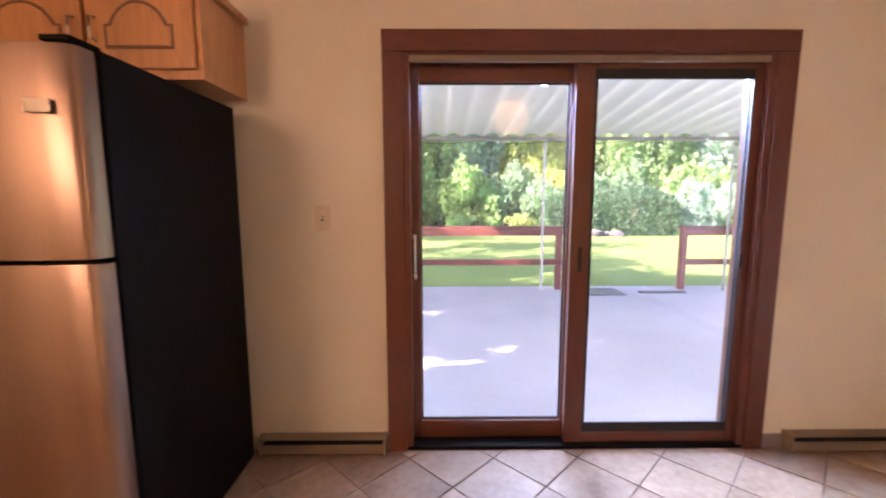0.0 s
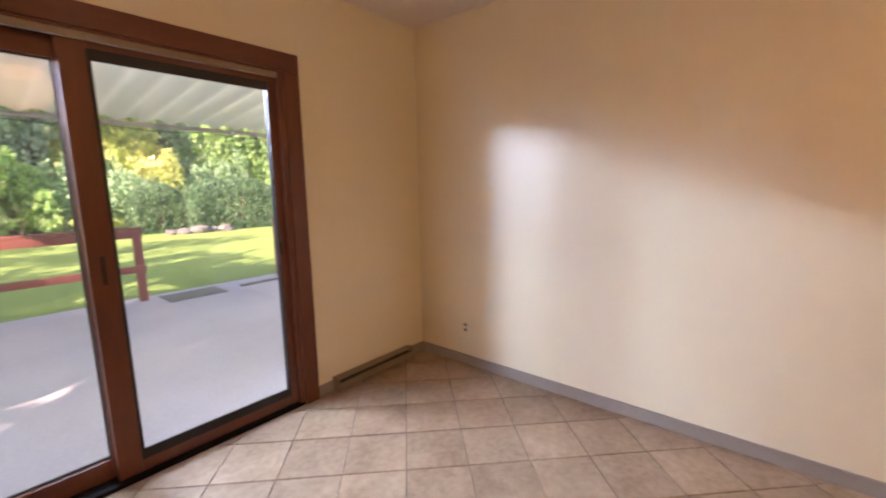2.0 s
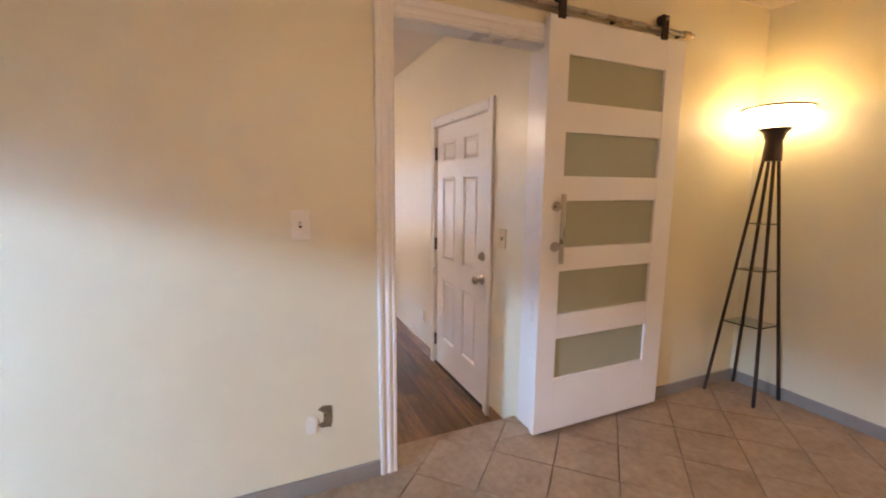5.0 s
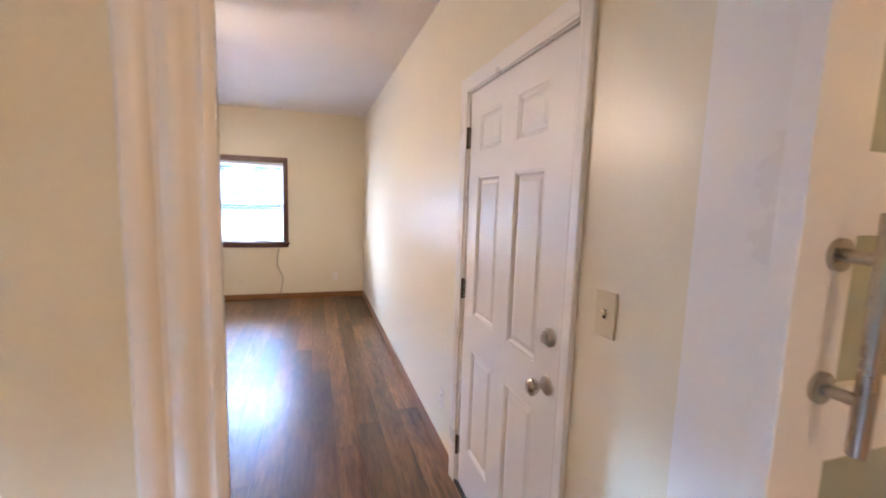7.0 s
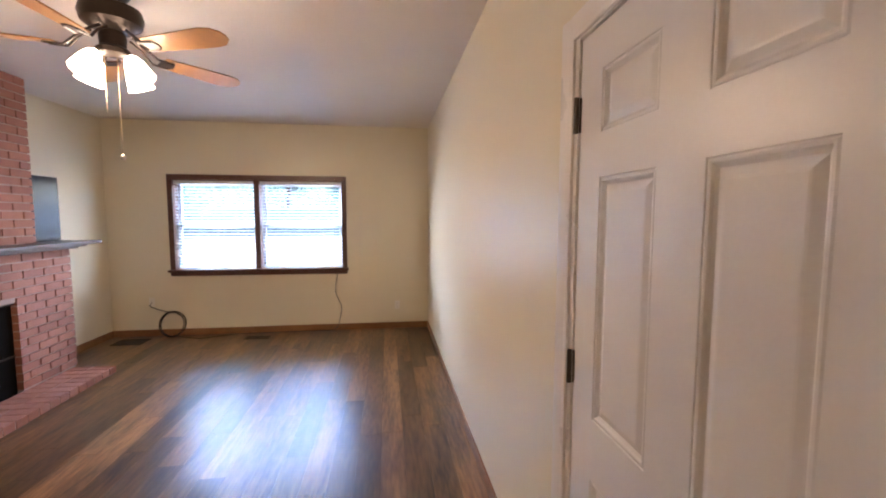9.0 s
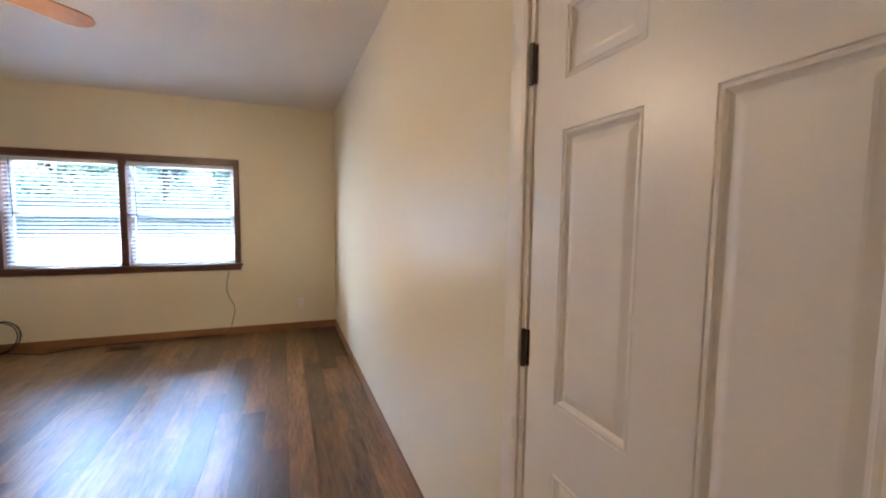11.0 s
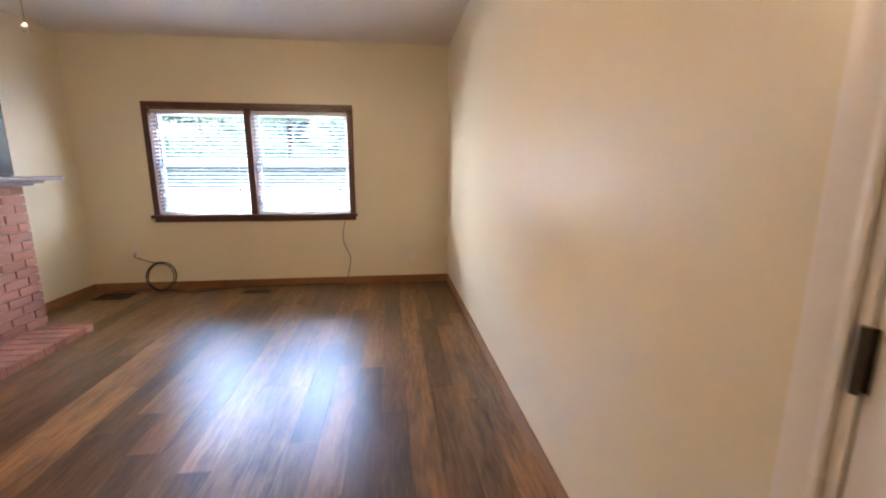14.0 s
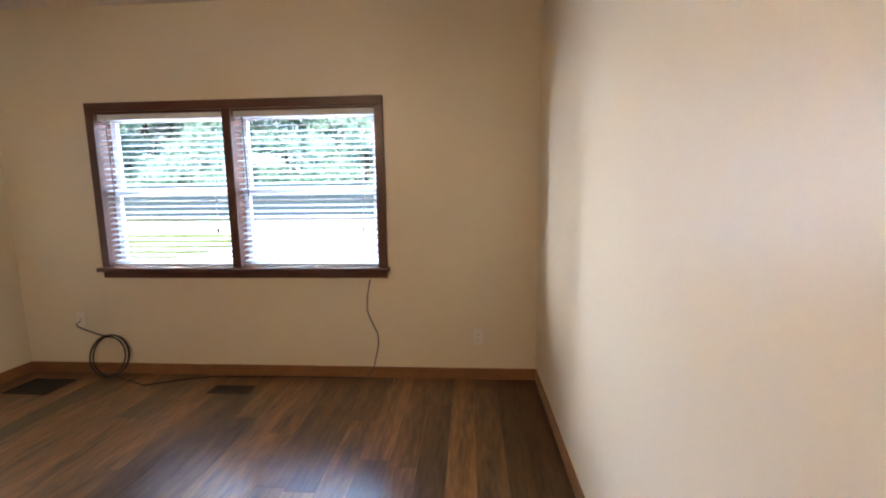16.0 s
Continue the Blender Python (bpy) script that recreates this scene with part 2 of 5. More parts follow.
def box(bm, x0, x1, y0, y1, z0, z1, bevel=0.0):
    made = bmesh.ops.create_cube(bm, size=1.0, matrix=Matrix.Translation(((x0 + x1) / 2, (y0 + y1) / 2, (z0 + z1) / 2)) @ Matrix.Diagonal((abs(x1 - x0), abs(y1 - y0), abs(z1 - z0), 1)))
    if bevel:
        edges = list({e for v in made["verts"] for e in v.link_edges})
        bmesh.ops.bevel(bm, geom=edges, offset=bevel, segments=2, affect="EDGES", profile=0.6)
    return bm


def rod(bm, a, b, r0, r1=None, seg=12):
    """A round bar from a to b, tapering from r0 to r1."""
    a, b = Vector(a), Vector(b)
    d = b - a
    m = Matrix.Translation((a + b) / 2) @ d.to_track_quat("Z", "Y").to_matrix().to_4x4()
    bmesh.ops.create_cone(bm, cap_ends=True, segments=seg, radius1=r0, radius2=r0 if r1 is None else r1, depth=d.length, matrix=m)
    return bm


def lathe(bm, profile, centre, axis=(0, 0, 1), seg=24):
    """A turned body: profile is (radius, height) pairs along the axis from centre."""
    q = Vector(axis).to_track_quat("Z", "Y").to_matrix()
    rings = []
    for r, h in profile:
        rings.append([bm.verts.new(Vector(centre) + q @ Vector((r * math.cos(2 * math.pi * i / seg), r * math.sin(2 * math.pi * i / seg), h))) for i in range(seg)])
    for lo, hi in zip(rings, rings[1:]):
        for i in range(seg):
            bm.faces.new((lo[i], lo[(i + 1) % seg], hi[(i + 1) % seg], hi[i]))
    for ring in (rings[0][::-1], rings[-1]):
        if profile[0 if ring is not rings[-1] else -1][0] > 1e-4:
            bm.faces.new(ring)
    return bm


def tube(bm, points, r, seg=8):
    """A bent round bar through points."""
    pts = [Vector(p) for p in points]
    rings = []
    up = Vector((0.13, 0.21, 0.97))
    for i, p in enumerate(pts):
        d = (pts[min(i + 1, len(pts) - 1)] - pts[max(i - 1, 0)]).normalized()
        s = d.cross(up).normalized()
        u = s.cross(d)
        rings.append([bm.verts.new(p + r * (math.cos(2 * math.pi * k / seg) * s + math.sin(2 * math.pi * k / seg) * u)) for k in range(seg)])
    for lo, hi in zip(rings, rings[1:]):
        for k in range(seg):
            bm.faces.new((lo[k], lo[(k + 1) % seg], hi[(k + 1) % seg], hi[k]))
    bm.faces.new(rings[0][::-1]), bm.faces.new(rings[-1])
    return bm


def prism(bm, outline, h0, h1, m=None, chamfer=0.0):
    """A plate with an outline in the plane, from height h0 to h1, its upper rim chamfered."""
    m = m or Matrix.Identity(4)
    c = Vector((sum(p[0] for p in outline) / len(outline), sum(p[1] for p in outline) / len(outline)))
    levels = [(0, h0), (0, h1 - chamfer), (chamfer, h1)] if chamfer else [(0, h0), (0, h1)]
    rings = []
    for inset, h in levels:
        ring = []
        for p in outline:
            d = Vector(p) - c
            k = 1 - inset / max(d.length, 1e-6) * 1.3 if inset else 1
            q = c + d * k
            ring.append(bm.verts.new(m @ Vector((q.x, q.y, h))))
        rings.append(ring)
    n = len(outline)
    for lo, hi in zip(rings, rings[1:]):
        for i in range(n):
            bm.faces.new((lo[i], lo[(i + 1) % n], hi[(i + 1) % n], hi[i]))
    bm.faces.new(rings[0][::-1]), bm.faces.new(rings[-1])
    return bm


def finish(name, bm, mat, smooth=False):
    bmesh.ops.recalc_face_normals(bm, faces=bm.faces)
    me = bpy.data.meshes.new(name)
    bm.to_mesh(me)
    bm.free()
    me.materials.append(mat)
    if smooth:
        me.shade_smooth()
        me.set_sharp_from_angle(angle=radians(38))
    return me


def thing(name, at, label, category, group="", kind=""):
    ob = new(name)
    ob.location = at
    ob.empty_display_size = 0.1
    ORIGIN[ob] = Vector(at)
    return tagged(ob, label, category, group, kind)


def part(name, bm, mat, parent=None, label="", smooth=False):
    """Links a mesh built at its place in the world as one part of a thing, or as a top-level thing."""
    at = ORIGIN.get(parent, Vector())
    if parent:
        bmesh.ops.translate(bm, verts=bm.verts, vec=-at)
    ob = new(name, finish(name, bm, mat, smooth))
    ORIGIN[ob] = at
    if parent:
        ob.parent = parent
    return tagged(ob, label)


def structure(name, bm, mat, label, category):
    return tagged(part(name, bm, mat), label, category, kind="structure")


def bx(*a, **k):
    return box(bmesh.new(), *a, **k)


# ---- plan: kitchen level z 0, living room one step down ----
N, S, E, W = 2.49, -3.36, 3.32, -2.2          # kitchen faces
LX, LN, LS, LE, LZ = 3.49, 2.40, -1.62, 9.28, -0.19  # living room faces and floor
TOP = 2.54
LXW = 3.43                                       # living room face of the wall to the kitchen
DY0, DY1, DZ = -1.60, -0.80, 2.09                # doorway to the living room
SX0, SX1, SZ = 0.40, 2.20, 2.03                  # patio door opening
WY0, WY1, WZ0, WZ1 = -0.485, 1.635, 0.665, 1.815     # window opening

# walls
bm = bmesh.new()
box(bm, W - 0.15, SX0, N, N + 0.16, -0.3, TOP + 0.12)
box(bm, SX1, LX, N, N + 0.16, -0.3, TOP + 0.12)
box(bm, SX0, SX1, N, N + 0.16, SZ, TOP + 0.12)
box(bm, SX0, SX1, N, N + 0.16, -0.3, -0.03)
structure("wall_north", bm, PAINT, "cream painted kitchen wall with the patio door", "wall")
bm = bmesh.new()
box(bm, E, LXW, DY1 + 0.045, N, -0.3, TOP)
box(bm, E, LXW, S, DY0 - 0.02, -0.3, TOP)
box(bm, E, LXW, DY0 - 0.02, DY1 + 0.045, DZ, TOP)
box(bm, LXW, LX, DY0 - 0.14, DY0 - 0.02, -0.3, TOP)
structure("wall_east", bm, PAINT, "cream painted wall between kitchen and living room", "wall")
structure("wall_south", bx(W - 0.15, LX, S - 0.15, S, -0.3, TOP + 0.12), PAINT, "cream painted kitchen end wall", "wall")
structure("wall_west", bx(W - 0.15, W, S, N, -0.3, TOP + 0.12), PAINT, "cream painted kitchen side wall", "wall")
ED0, ED1, EDZ = 3.905, 4.835, 1.90               # rough opening of the six-panel door
bm = bmesh.new()
box(bm, LX, ED0, LS - 0.15, LS, -0.5, TOP + 0.12)
box(bm, ED1, LE + 0.16, LS - 0.15, LS, -0.5, TOP + 0.12)
box(bm, ED0, ED1, LS - 0.15, LS, EDZ, TOP + 0.12)
structure("living_wall_south", bm, PAINT_LIVING, "satin cream living room wall with a door", "wall")
bm = bmesh.new()
box(bm, LE, LE + 0.16, LS, WY0, -0.5, TOP + 0.12)
box(bm, LE, LE + 0.16, WY1, LN, -0.5, TOP + 0.12)
box(bm, LE, LE + 0.16, WY0, WY1, WZ1, TOP + 0.12)
box(bm, LE, LE + 0.16, WY0, WY1, -0.5, WZ0)
structure("living_wall_east", bm, PAINT_LIVING, "cream living room wall with a double window", "wall")
structure("living_wall_north", bx(E, LE + 0.16, LN, LN + 0.15, -0.5, TOP + 0.12), PAINT_LIVING, "cream living room wall behind the fireplace", "wall")
structure("kitchen_ceiling", bx(W, E, S, N, TOP, TOP + 0.12), CEILING, "white textured kitchen ceiling", "ceiling")
structure("living_ceiling", bx(E, LE, LS, LN, TOP + 0.001, TOP + 0.12), CEILING, "white textured living room ceiling", "ceiling")

# doorway lining and casing
door_trim = thing("trim_doorway", (E, (DY0 + DY1) / 2, 0), "white painted casing round the doorway", "door trim", kind="structure")
part("jamb", bx(E - 0.002, LX - 0.02, DY0 - 0.02, DY0, 0, DZ), TRIM_WHITE, door_trim)
part("jamb", bx(E - 0.002, LXW, DY1 + 0.041, DY1 + 0.045, 0, DZ), TRIM_WHITE, door_trim)
part("head_jamb", bx(E - 0.002, LXW, DY0, DY1 + 0.041, DZ - 0.004, DZ), TRIM_WHITE, door_trim)


CASING = [(0, 0), (0, 0.010), (0.05, 0.013), (0.13, 0.0135), (0.18, 0.0105), (0.24, 0.0105), (0.31, 0.014), (0.42, 0.0175), (0.53, 0.0155), (0.59, 0.0115), (0.66, 0.0115), (0.72, 0.0155), (0.82, 0.018), (0.94, 0.017), (1, 0.011), (1, 0)]
DOOR_CASING = [(0, 0), (0, 0.008), (0.07, 0.0105), (0.15, 0.0105), (0.20, 0.009), (0.30, 0.0105), (0.55, 0.014), (0.80, 0.0165), (0.94, 0.0165), (1, 0.012), (1, 0)]
SIDE_Y = Matrix(((1, 0, 0, 0), (0, 0, 1, 0), (0, 1, 0, 0), (0, 0, 0, 1)))
SIDE_X = Matrix(((0, 0, 1, 0), (1, 0, 0, 0), (0, 1, 0, 0), (0, 0, 0, 1)))


def casing_upright(y_in, y_out, z0, z1):
    return prism(bmesh.new(), [(E - d, y_in + (y_out - y_in) * u) for u, d in CASING], z0, z1)


part("casing", casing_upright(DY1 + 0.004, DY1 + 0.088, 0, DZ + 0.085), TRIM_WHITE, door_trim, "", True)
part("casing", casing_upright(DY0 - 0.005, DY0 - 0.09, 0, DZ + 0.085), TRIM_WHITE, door_trim, "", True)
part("head_casing", prism(bmesh.new(), [(E - d, DZ + 0.085 * u) for u, d in CASING], DY0 - 0.004, DY1 + 0.003, SIDE_Y), TRIM_WHITE, door_trim, "", True)

# baseboards
for nm, dims, mt, lab in (
        ("baseboard_kitchen_north", (SX1 + 0.10, E, N - 0.014, N, 0, 0.078), BASE_GREY, "grey painted baseboard"),
        ("baseboard_kitchen_east", (E - 0.014, E, DY1 + 0.089, N - 0.014, 0, 0.078), BASE_GREY, "grey painted baseboard"),
        ("baseboard_kitchen_corner", (E - 0.014, E, S, DY0 - 0.091, 0, 0.078), BASE_GREY, "grey painted baseboard"),
        ("baseboard_kitchen_south", (W, E - 0.014, S, S + 0.014, 0, 0.078), BASE_GREY, "grey painted baseboard"),
        ("baseboard_living_south", (ED1 + 0.075, LE, LS, LS + 0.013, LZ, LZ + 0.085), OAKBASE, "oak baseboard along the wall"),
        ("baseboard_living_corner", (LX, ED0 - 0.08, LS, LS + 0.013, LZ, LZ + 0.085), OAKBASE, "short oak baseboard by the step"),
        ("baseboard_living_east", (LE - 0.013, LE, LS + 0.013, LN - 0.013, LZ, LZ + 0.085), OAKBASE, "oak baseboard under the window"),
        ("baseboard_living_north", (8.08, LE, LN - 0.013, LN, LZ, LZ + 0.085), OAKBASE, "oak baseboard beside the fireplace"),
        ("baseboard_living_west", (LXW, LXW + 0.013, DY1 + 0.05, LN - 0.013, LZ, LZ + 0.085), OAKBASE, "oak baseboard along the wall")):
    structure(nm, bx(*dims, bevel=0.004), mt, lab, "baseboard")

# ---- patio door ----
slider = thing("door_1", ((SX0 + SX1) / 2, N, 0), "mahogany-stained sliding patio door with two glass panels, closed", "sliding door", kind="structure")
C = 0.098
part("casing", bx(SX0 - C, SX0, N - 0.024, N, 0, SZ + 0.0, bevel=0.004), REDWOOD, slider)
part("casing", bx(SX1, SX1 + C, N - 0.024, N, 0, SZ + 0.0, bevel=0.004), REDWOOD, slider)
part("head_casing", bx(SX0 - C, SX1 + C, N - 0.026, N, SZ + 0.001, SZ + 0.1, bevel=0.004), REDWOOD_H, slider)
part("jamb", bx(SX0, SX0 + 0.03, N - 0.01, N + 0.16, 0, SZ), REDWOOD, slider)
part("jamb", bx(SX1 - 0.03, SX1, N - 0.01, N + 0.16, 0, SZ), REDWOOD, slider)
part("head_jamb", bx(SX0 + 0.03, SX1 - 0.03, N - 0.01, N + 0.16, SZ - 0.012, SZ), REDWOOD_H, slider)
part("track_cover", bx(SX0 + 0.03, SX1 - 0.03, N - 0.012, N + 0.012, SZ - 0.042, SZ - 0.013, bevel=0.003), ALMOND, slider, "pale metal head track")
part("sill", bx(SX0, SX1, N - 0.012, N + 0.17, -0.03, 0.02, bevel=0.004), BLACK, slider, "dark metal sill track")


def sash(x0, x1, y0, y1, z0, z1, left, right, bottom, top, name):
    p = part(name, bx(x0, x0 + left, y0, y1, z0, z1, bevel=0.004), REDWOOD, slider)
    part("stile", bx(x1 - right, x1, y0, y1, z0, z1, bevel=0.004), REDWOOD, p)
    part("rail", bx(x0 + left, x1 - right, y0 + 0.002, y1 - 0.002, z0, z0 + bottom, bevel=0.003), REDWOOD_H, p)
    part("rail", bx(x0 + left, x1 - right, y0 + 0.002, y1 - 0.002, z1 - top, z1, bevel=0.003), REDWOOD_H, p)
    g = part("pane", bx(x0 + left - 0.004, x1 - right + 0.004, (y0 + y1) / 2 - 0.003, (y0 + y1) / 2 + 0.003, z0 + bottom - 0.004, z1 - top + 0.004), VEILED, p)
    g.visible_shadow = False
    # pale glazing bead
    bead = bmesh.new()
    xa, xb, za, zb = x0 + left, x1 - right, z0 + bottom, z1 - top
    for d in ((xa, xa + 0.008, za, zb), (xb - 0.008, xb, za, zb), (xa + 0.008, xb - 0.008, za, za + 0.008), (xa + 0.008, xb - 0.008, zb - 0.008, zb)):
        box(bead, d[0], d[1], (y0 + y1) / 2 + 0.004, (y0 + y1) / 2 + 0.018, d[2], d[3])
    part("glazing_bead", bead, RUBBER, p)
    return p


fixed = sash(SX0 + 0.03, 1.30, N + 0.075, N + 0.115, 0.02, SZ - 0.012, 0.045, 0.06, 0.095, 0.10, "fixed_panel")
slide = sash(1.245, SX1 - 0.03, N + 0.02, N + 0.062, 0.02, SZ - 0.030, 0.095, 0.045, 0.06, 0.035, "sliding_panel")
# black weather seal round the sliding panel's glass
seal = bmesh.new()
xa, xb, za, zb = 1.340, SX1 - 0.075, 0.08, SZ - 0.065
for d in ((xa, xa + 0.014, za, zb), (xb - 0.006, xb, za, zb), (xa + 0.014, xb - 0.006, za, za + 0.052), (xa + 0.014, xb - 0.006, zb - 0.048, zb)):
    box(seal, d[0], d[1], N + 0.022, N + 0.03, d[2], d[3])
part("seal", seal, RUBBER, slide, "black rubber glazing seal")
h = part("handle", rod(rod(rod(bmesh.new(), (0.447, N - 0.0, 0.93), (0.447, N - 0.0, 1.16), 0.011), (0.447, N - 0.0, 0.945), (0.447, N + 0.08, 0.945), 0.008), (0.447, N - 0.0, 1.145), (0.447, N + 0.08, 1.145), 0.008), NICKEL, fixed, "pale metal pull handle", True)
part("finger_pull", bx(1.285, 1.305, N + 0.014, N + 0.022, 0.96, 1.09, bevel=0.003), BRONZE, slide)
part("latch", bx(SX1 - 0.085, SX1 - 0.065, N + 0.013, N + 0.022, 0.98, 1.06, bevel=0.003), BRONZE, slide)


# ---- switches and outlets ----
def plate(name, centre, normal, size, mat, label, category, kind):
    """A wall plate: a bevelled cover with its toggle or its two sockets."""
    c, nrm = Vector(centre), Vector(normal)
    side = Vector((0, 0, 1)).cross(nrm)
    m = Matrix.Translation(c) @ Matrix((( side.x, 0, nrm.x, 0), (side.y, 0, nrm.y, 0), (0, 1, 0, 0), (0, 0, 0, 1)))
    t = thing(name, centre, label, category)
    w, h = size
    b = bmesh.new()
    prism(b, [(-w / 2, -h / 2), (w / 2, -h / 2), (w / 2, h / 2), (-w / 2, h / 2)], 0.0, 0.006, m, 0.002)
    part("plate", b, mat, t)
    if kind == "toggle":
        b = bmesh.new()
        prism(b, [(-0.006, -0.012), (0.006, -0.012), (0.006, 0.012), (-0.006, 0.012)], 0.0065, 0.008, m)
        part("slot", b, SLOT, t)
        b = bmesh.new()
        prism(b, [(-0.004, -0.002), (0.004, -0.002), (0.004, 0.010), (-0.004, 0.010)], 0.008, 0.018, m, 0.002)
        part("toggle", b, mat, t)
    elif kind == "sockets":
        for dz in (-0.02, 0.02):
            b = bmesh.new()
            prism(b, [(0.017 * math.cos(a), dz + 0.014 * math.sin(a)) for a in [i * math.pi / 8 for i in range(16)]], 0.0062, 0.0085, m)
            s = part("socket", b, mat if mat is PLASTIC else BASE_GREY, t)
            b = bmesh.new()
            for dx in (-0.006, 0.006):
                prism(b, [(dx - 0.0015, dz - 0.003), (dx + 0.0015, dz - 0.003), (dx + 0.0015, dz + 0.006), (dx - 0.0015, dz + 0.006)], 0.0086, 0.0095, m)
            part("slots", b, SLOT, s)
    elif kind == "jack":
        b = bmesh.new()
        prism(b, [(0.006 * math.cos(a), 0.006 * math.sin(a)) for a in [i * math.pi / 4 for i in range(8)]], 0.0062, 0.014, m)
        part("jack", b, NICKEL, t)
    return t


plate("light_switch", (-0.011, N, 1.24), (0, -1, 0), (0.075, 0.125), IVORY, "ivory toggle light switch on the kitchen wall", "light switch", "toggle")
plate("light_switch", (E, -0.392, 1.222), (-1, 0, 0), (0.075, 0.122), PLASTIC, "white toggle light switch beside the doorway", "light switch", "toggle")
plate("light_switch", (3.722, LS, 1.065), (0, 1, 0), (0.075, 0.122), IVORY, "ivory toggle light switch beside the white door", "light switch", "toggle")
plate("wall_outlet", (E, 2.03, 0.296), (-1, 0, 0), (0.07, 0.115), PAINT, "cream painted-over outlet low on the wall", "outlet", "sockets")
plate("wall_outlet", (5.10, LS, 0.155), (0, 1, 0), (0.07, 0.115), PLASTIC, "white outlet low on the wall beside the door", "outlet", "sockets")
plate("wall_outlet", (LE, -1.193, 0.135), (-1, 0, 0), (0.07, 0.115), PLASTIC, "white outlet under the window wall", "outlet", "sockets")
plate("cable_outlet", (LE, 1.925, 0.25), (-1, 0, 0), (0.07, 0.115), PLASTIC, "white wall plate with a cable jack", "cable outlet", "jack")

# the open hole beside the doorway, with its torn cover
hole = thing("wall_hole", (E, -0.455, 0.35), "ragged open outlet hole with torn white patch", "wall hole")
b = bmesh.new()
prism(b, [(-0.018, -0.048), (0.026, -0.052), (0.034, -0.01), (0.032, 0.05), (-0.008, 0.056), (-0.03, 0.04), (-0.006, 0.022), (-0.008, -0.02), (-0.03, -0.03)], 0.0005, 0.002,
      Matrix.Translation((E, -0.462, 0.355)) @ Matrix(((0, 0, -1, 0), (-1, 0, 0, 0), (0, 1, 0, 0), (0, 0, 0, 1))))
part("opening", b, HOLE, hole, "brown raw cavity")
b = bmesh.new()
prism(b, [(-0.04, -0.06), (0.0, -0.064), (0.004, -0.03), (0.012, -0.005), (-0.006, 0.018), (-0.03, 0.024), (-0.042, 0.0)], 0.0022, 0.006,
      Matrix.Translation((E, -0.42, 0.35)) @ Matrix(((0, 0, -1, 0), (-1, 0, 0, 0), (0, 1, 0, 0), (0, 0, 0, 1))), 0.001)
part("patch", b, PLASTIC, hole, "torn white patch")

# ---- barn door on its rail ----
barn = thing("barn_door", (3.277, -2.06, 0.02), "white sliding barn door with five frosted panes, pushed open", "barn door")
BX0, BX1, BY0, BY1, BZ0, BZ1 = 3.258, 3.297, -2.510, -1.560, 0.022, 2.206
PANES = [(0.330, 0.562), (0.702, 0.940), (1.066, 1.314), (1.442, 1.664), (1.812, 2.036)]
PY0, PY1 = -2.364, -1.686
part("stile", bx(BX0, BX1, BY0, PY0, BZ0, BZ1, bevel=0.003), DOOR_WHITE, barn)
part("stile", bx(BX0, BX1, PY1, BY1, BZ0, BZ1, bevel=0.003), DOOR_WHITE, barn)
edges = [BZ0] + [v for p in PANES for v in p] + [BZ1]
for z0, z1 in zip(edges[0::2], edges[1::2]):
    part("rail", bx(BX0 + 0.001, BX1 - 0.001, PY0, PY1, z0, z1, bevel=0.002), DOOR_WHITE, barn)
for z0, z1 in PANES:
    part("pane", bx(3.275, 3.283, PY0 - 0.004, PY1 + 0.004, z0 - 0.004, z1 + 0.004), FROST, barn, "frosted glass pane")
bh = part("handle", rod(bmesh.new(), (3.20, -1.645, 0.995), (3.20, -1.645, 1.35), 0.013, seg=16), NICKEL, barn, "brushed nickel bar handle", True)
for z in (1.075, 1.285):
    part("standoff", rod(bmesh.new(), (3.259, -1.645, z), (3.196, -1.645, z), 0.010, seg=12), NICKEL, bh, "", True)
    part("rosette", rod(bmesh.new(), (3.259, -1.645, z), (3.25, -1.645, z), 0.026, seg=20), NICKEL, bh, "", True)
for y in (-1.625, -2.325):
    hg = part("hanger", bx(3.246, 3.262, y - 0.021, y + 0.021, 2.190, 2.315, bevel=0.004), BRONZE, barn, "dark metal strap hanger")
    part("foot_plate", bx(3.262, 3.292, y - 0.05, y + 0.05, 2.2062, 2.212, bevel=0.001), BRONZE, hg)
    part("roller", rod(bmesh.new(), (3.263, y, 2.294), (3.288, y, 2.294), 0.031, seg=20), BRONZE, hg, "", True)
    part("axle_bolt", rod(bmesh.new(), (3.238, y, 2.294), (3.247, y, 2.294), 0.010, seg=6), NICKEL, hg)
rail = thing("barn_door_rail", (3.275, -1.6, 2.25), "round bronze-grey barn door rail on wall brackets", "door rail")
part("rail", rod(bmesh.new(), (3.275, -0.60, 2.25), (3.275, -2.58, 2.25), 0.0135, seg=16), NICKEL, rail, "", True)
for y in (-0.66, -1.16, -2.0, -2.5):
    part("bracket", rod(bmesh.new(), (3.275, y, 2.25), (E, y, 2.25), 0.012, seg=12), BRONZE, rail, "", True)
part("end_stop", rod(bmesh.new(), (3.275, -2.50, 2.25), (3.275, -2.545, 2.25), 0.020, seg=14), CHAINM, rail, "brass-coloured end stop", True)

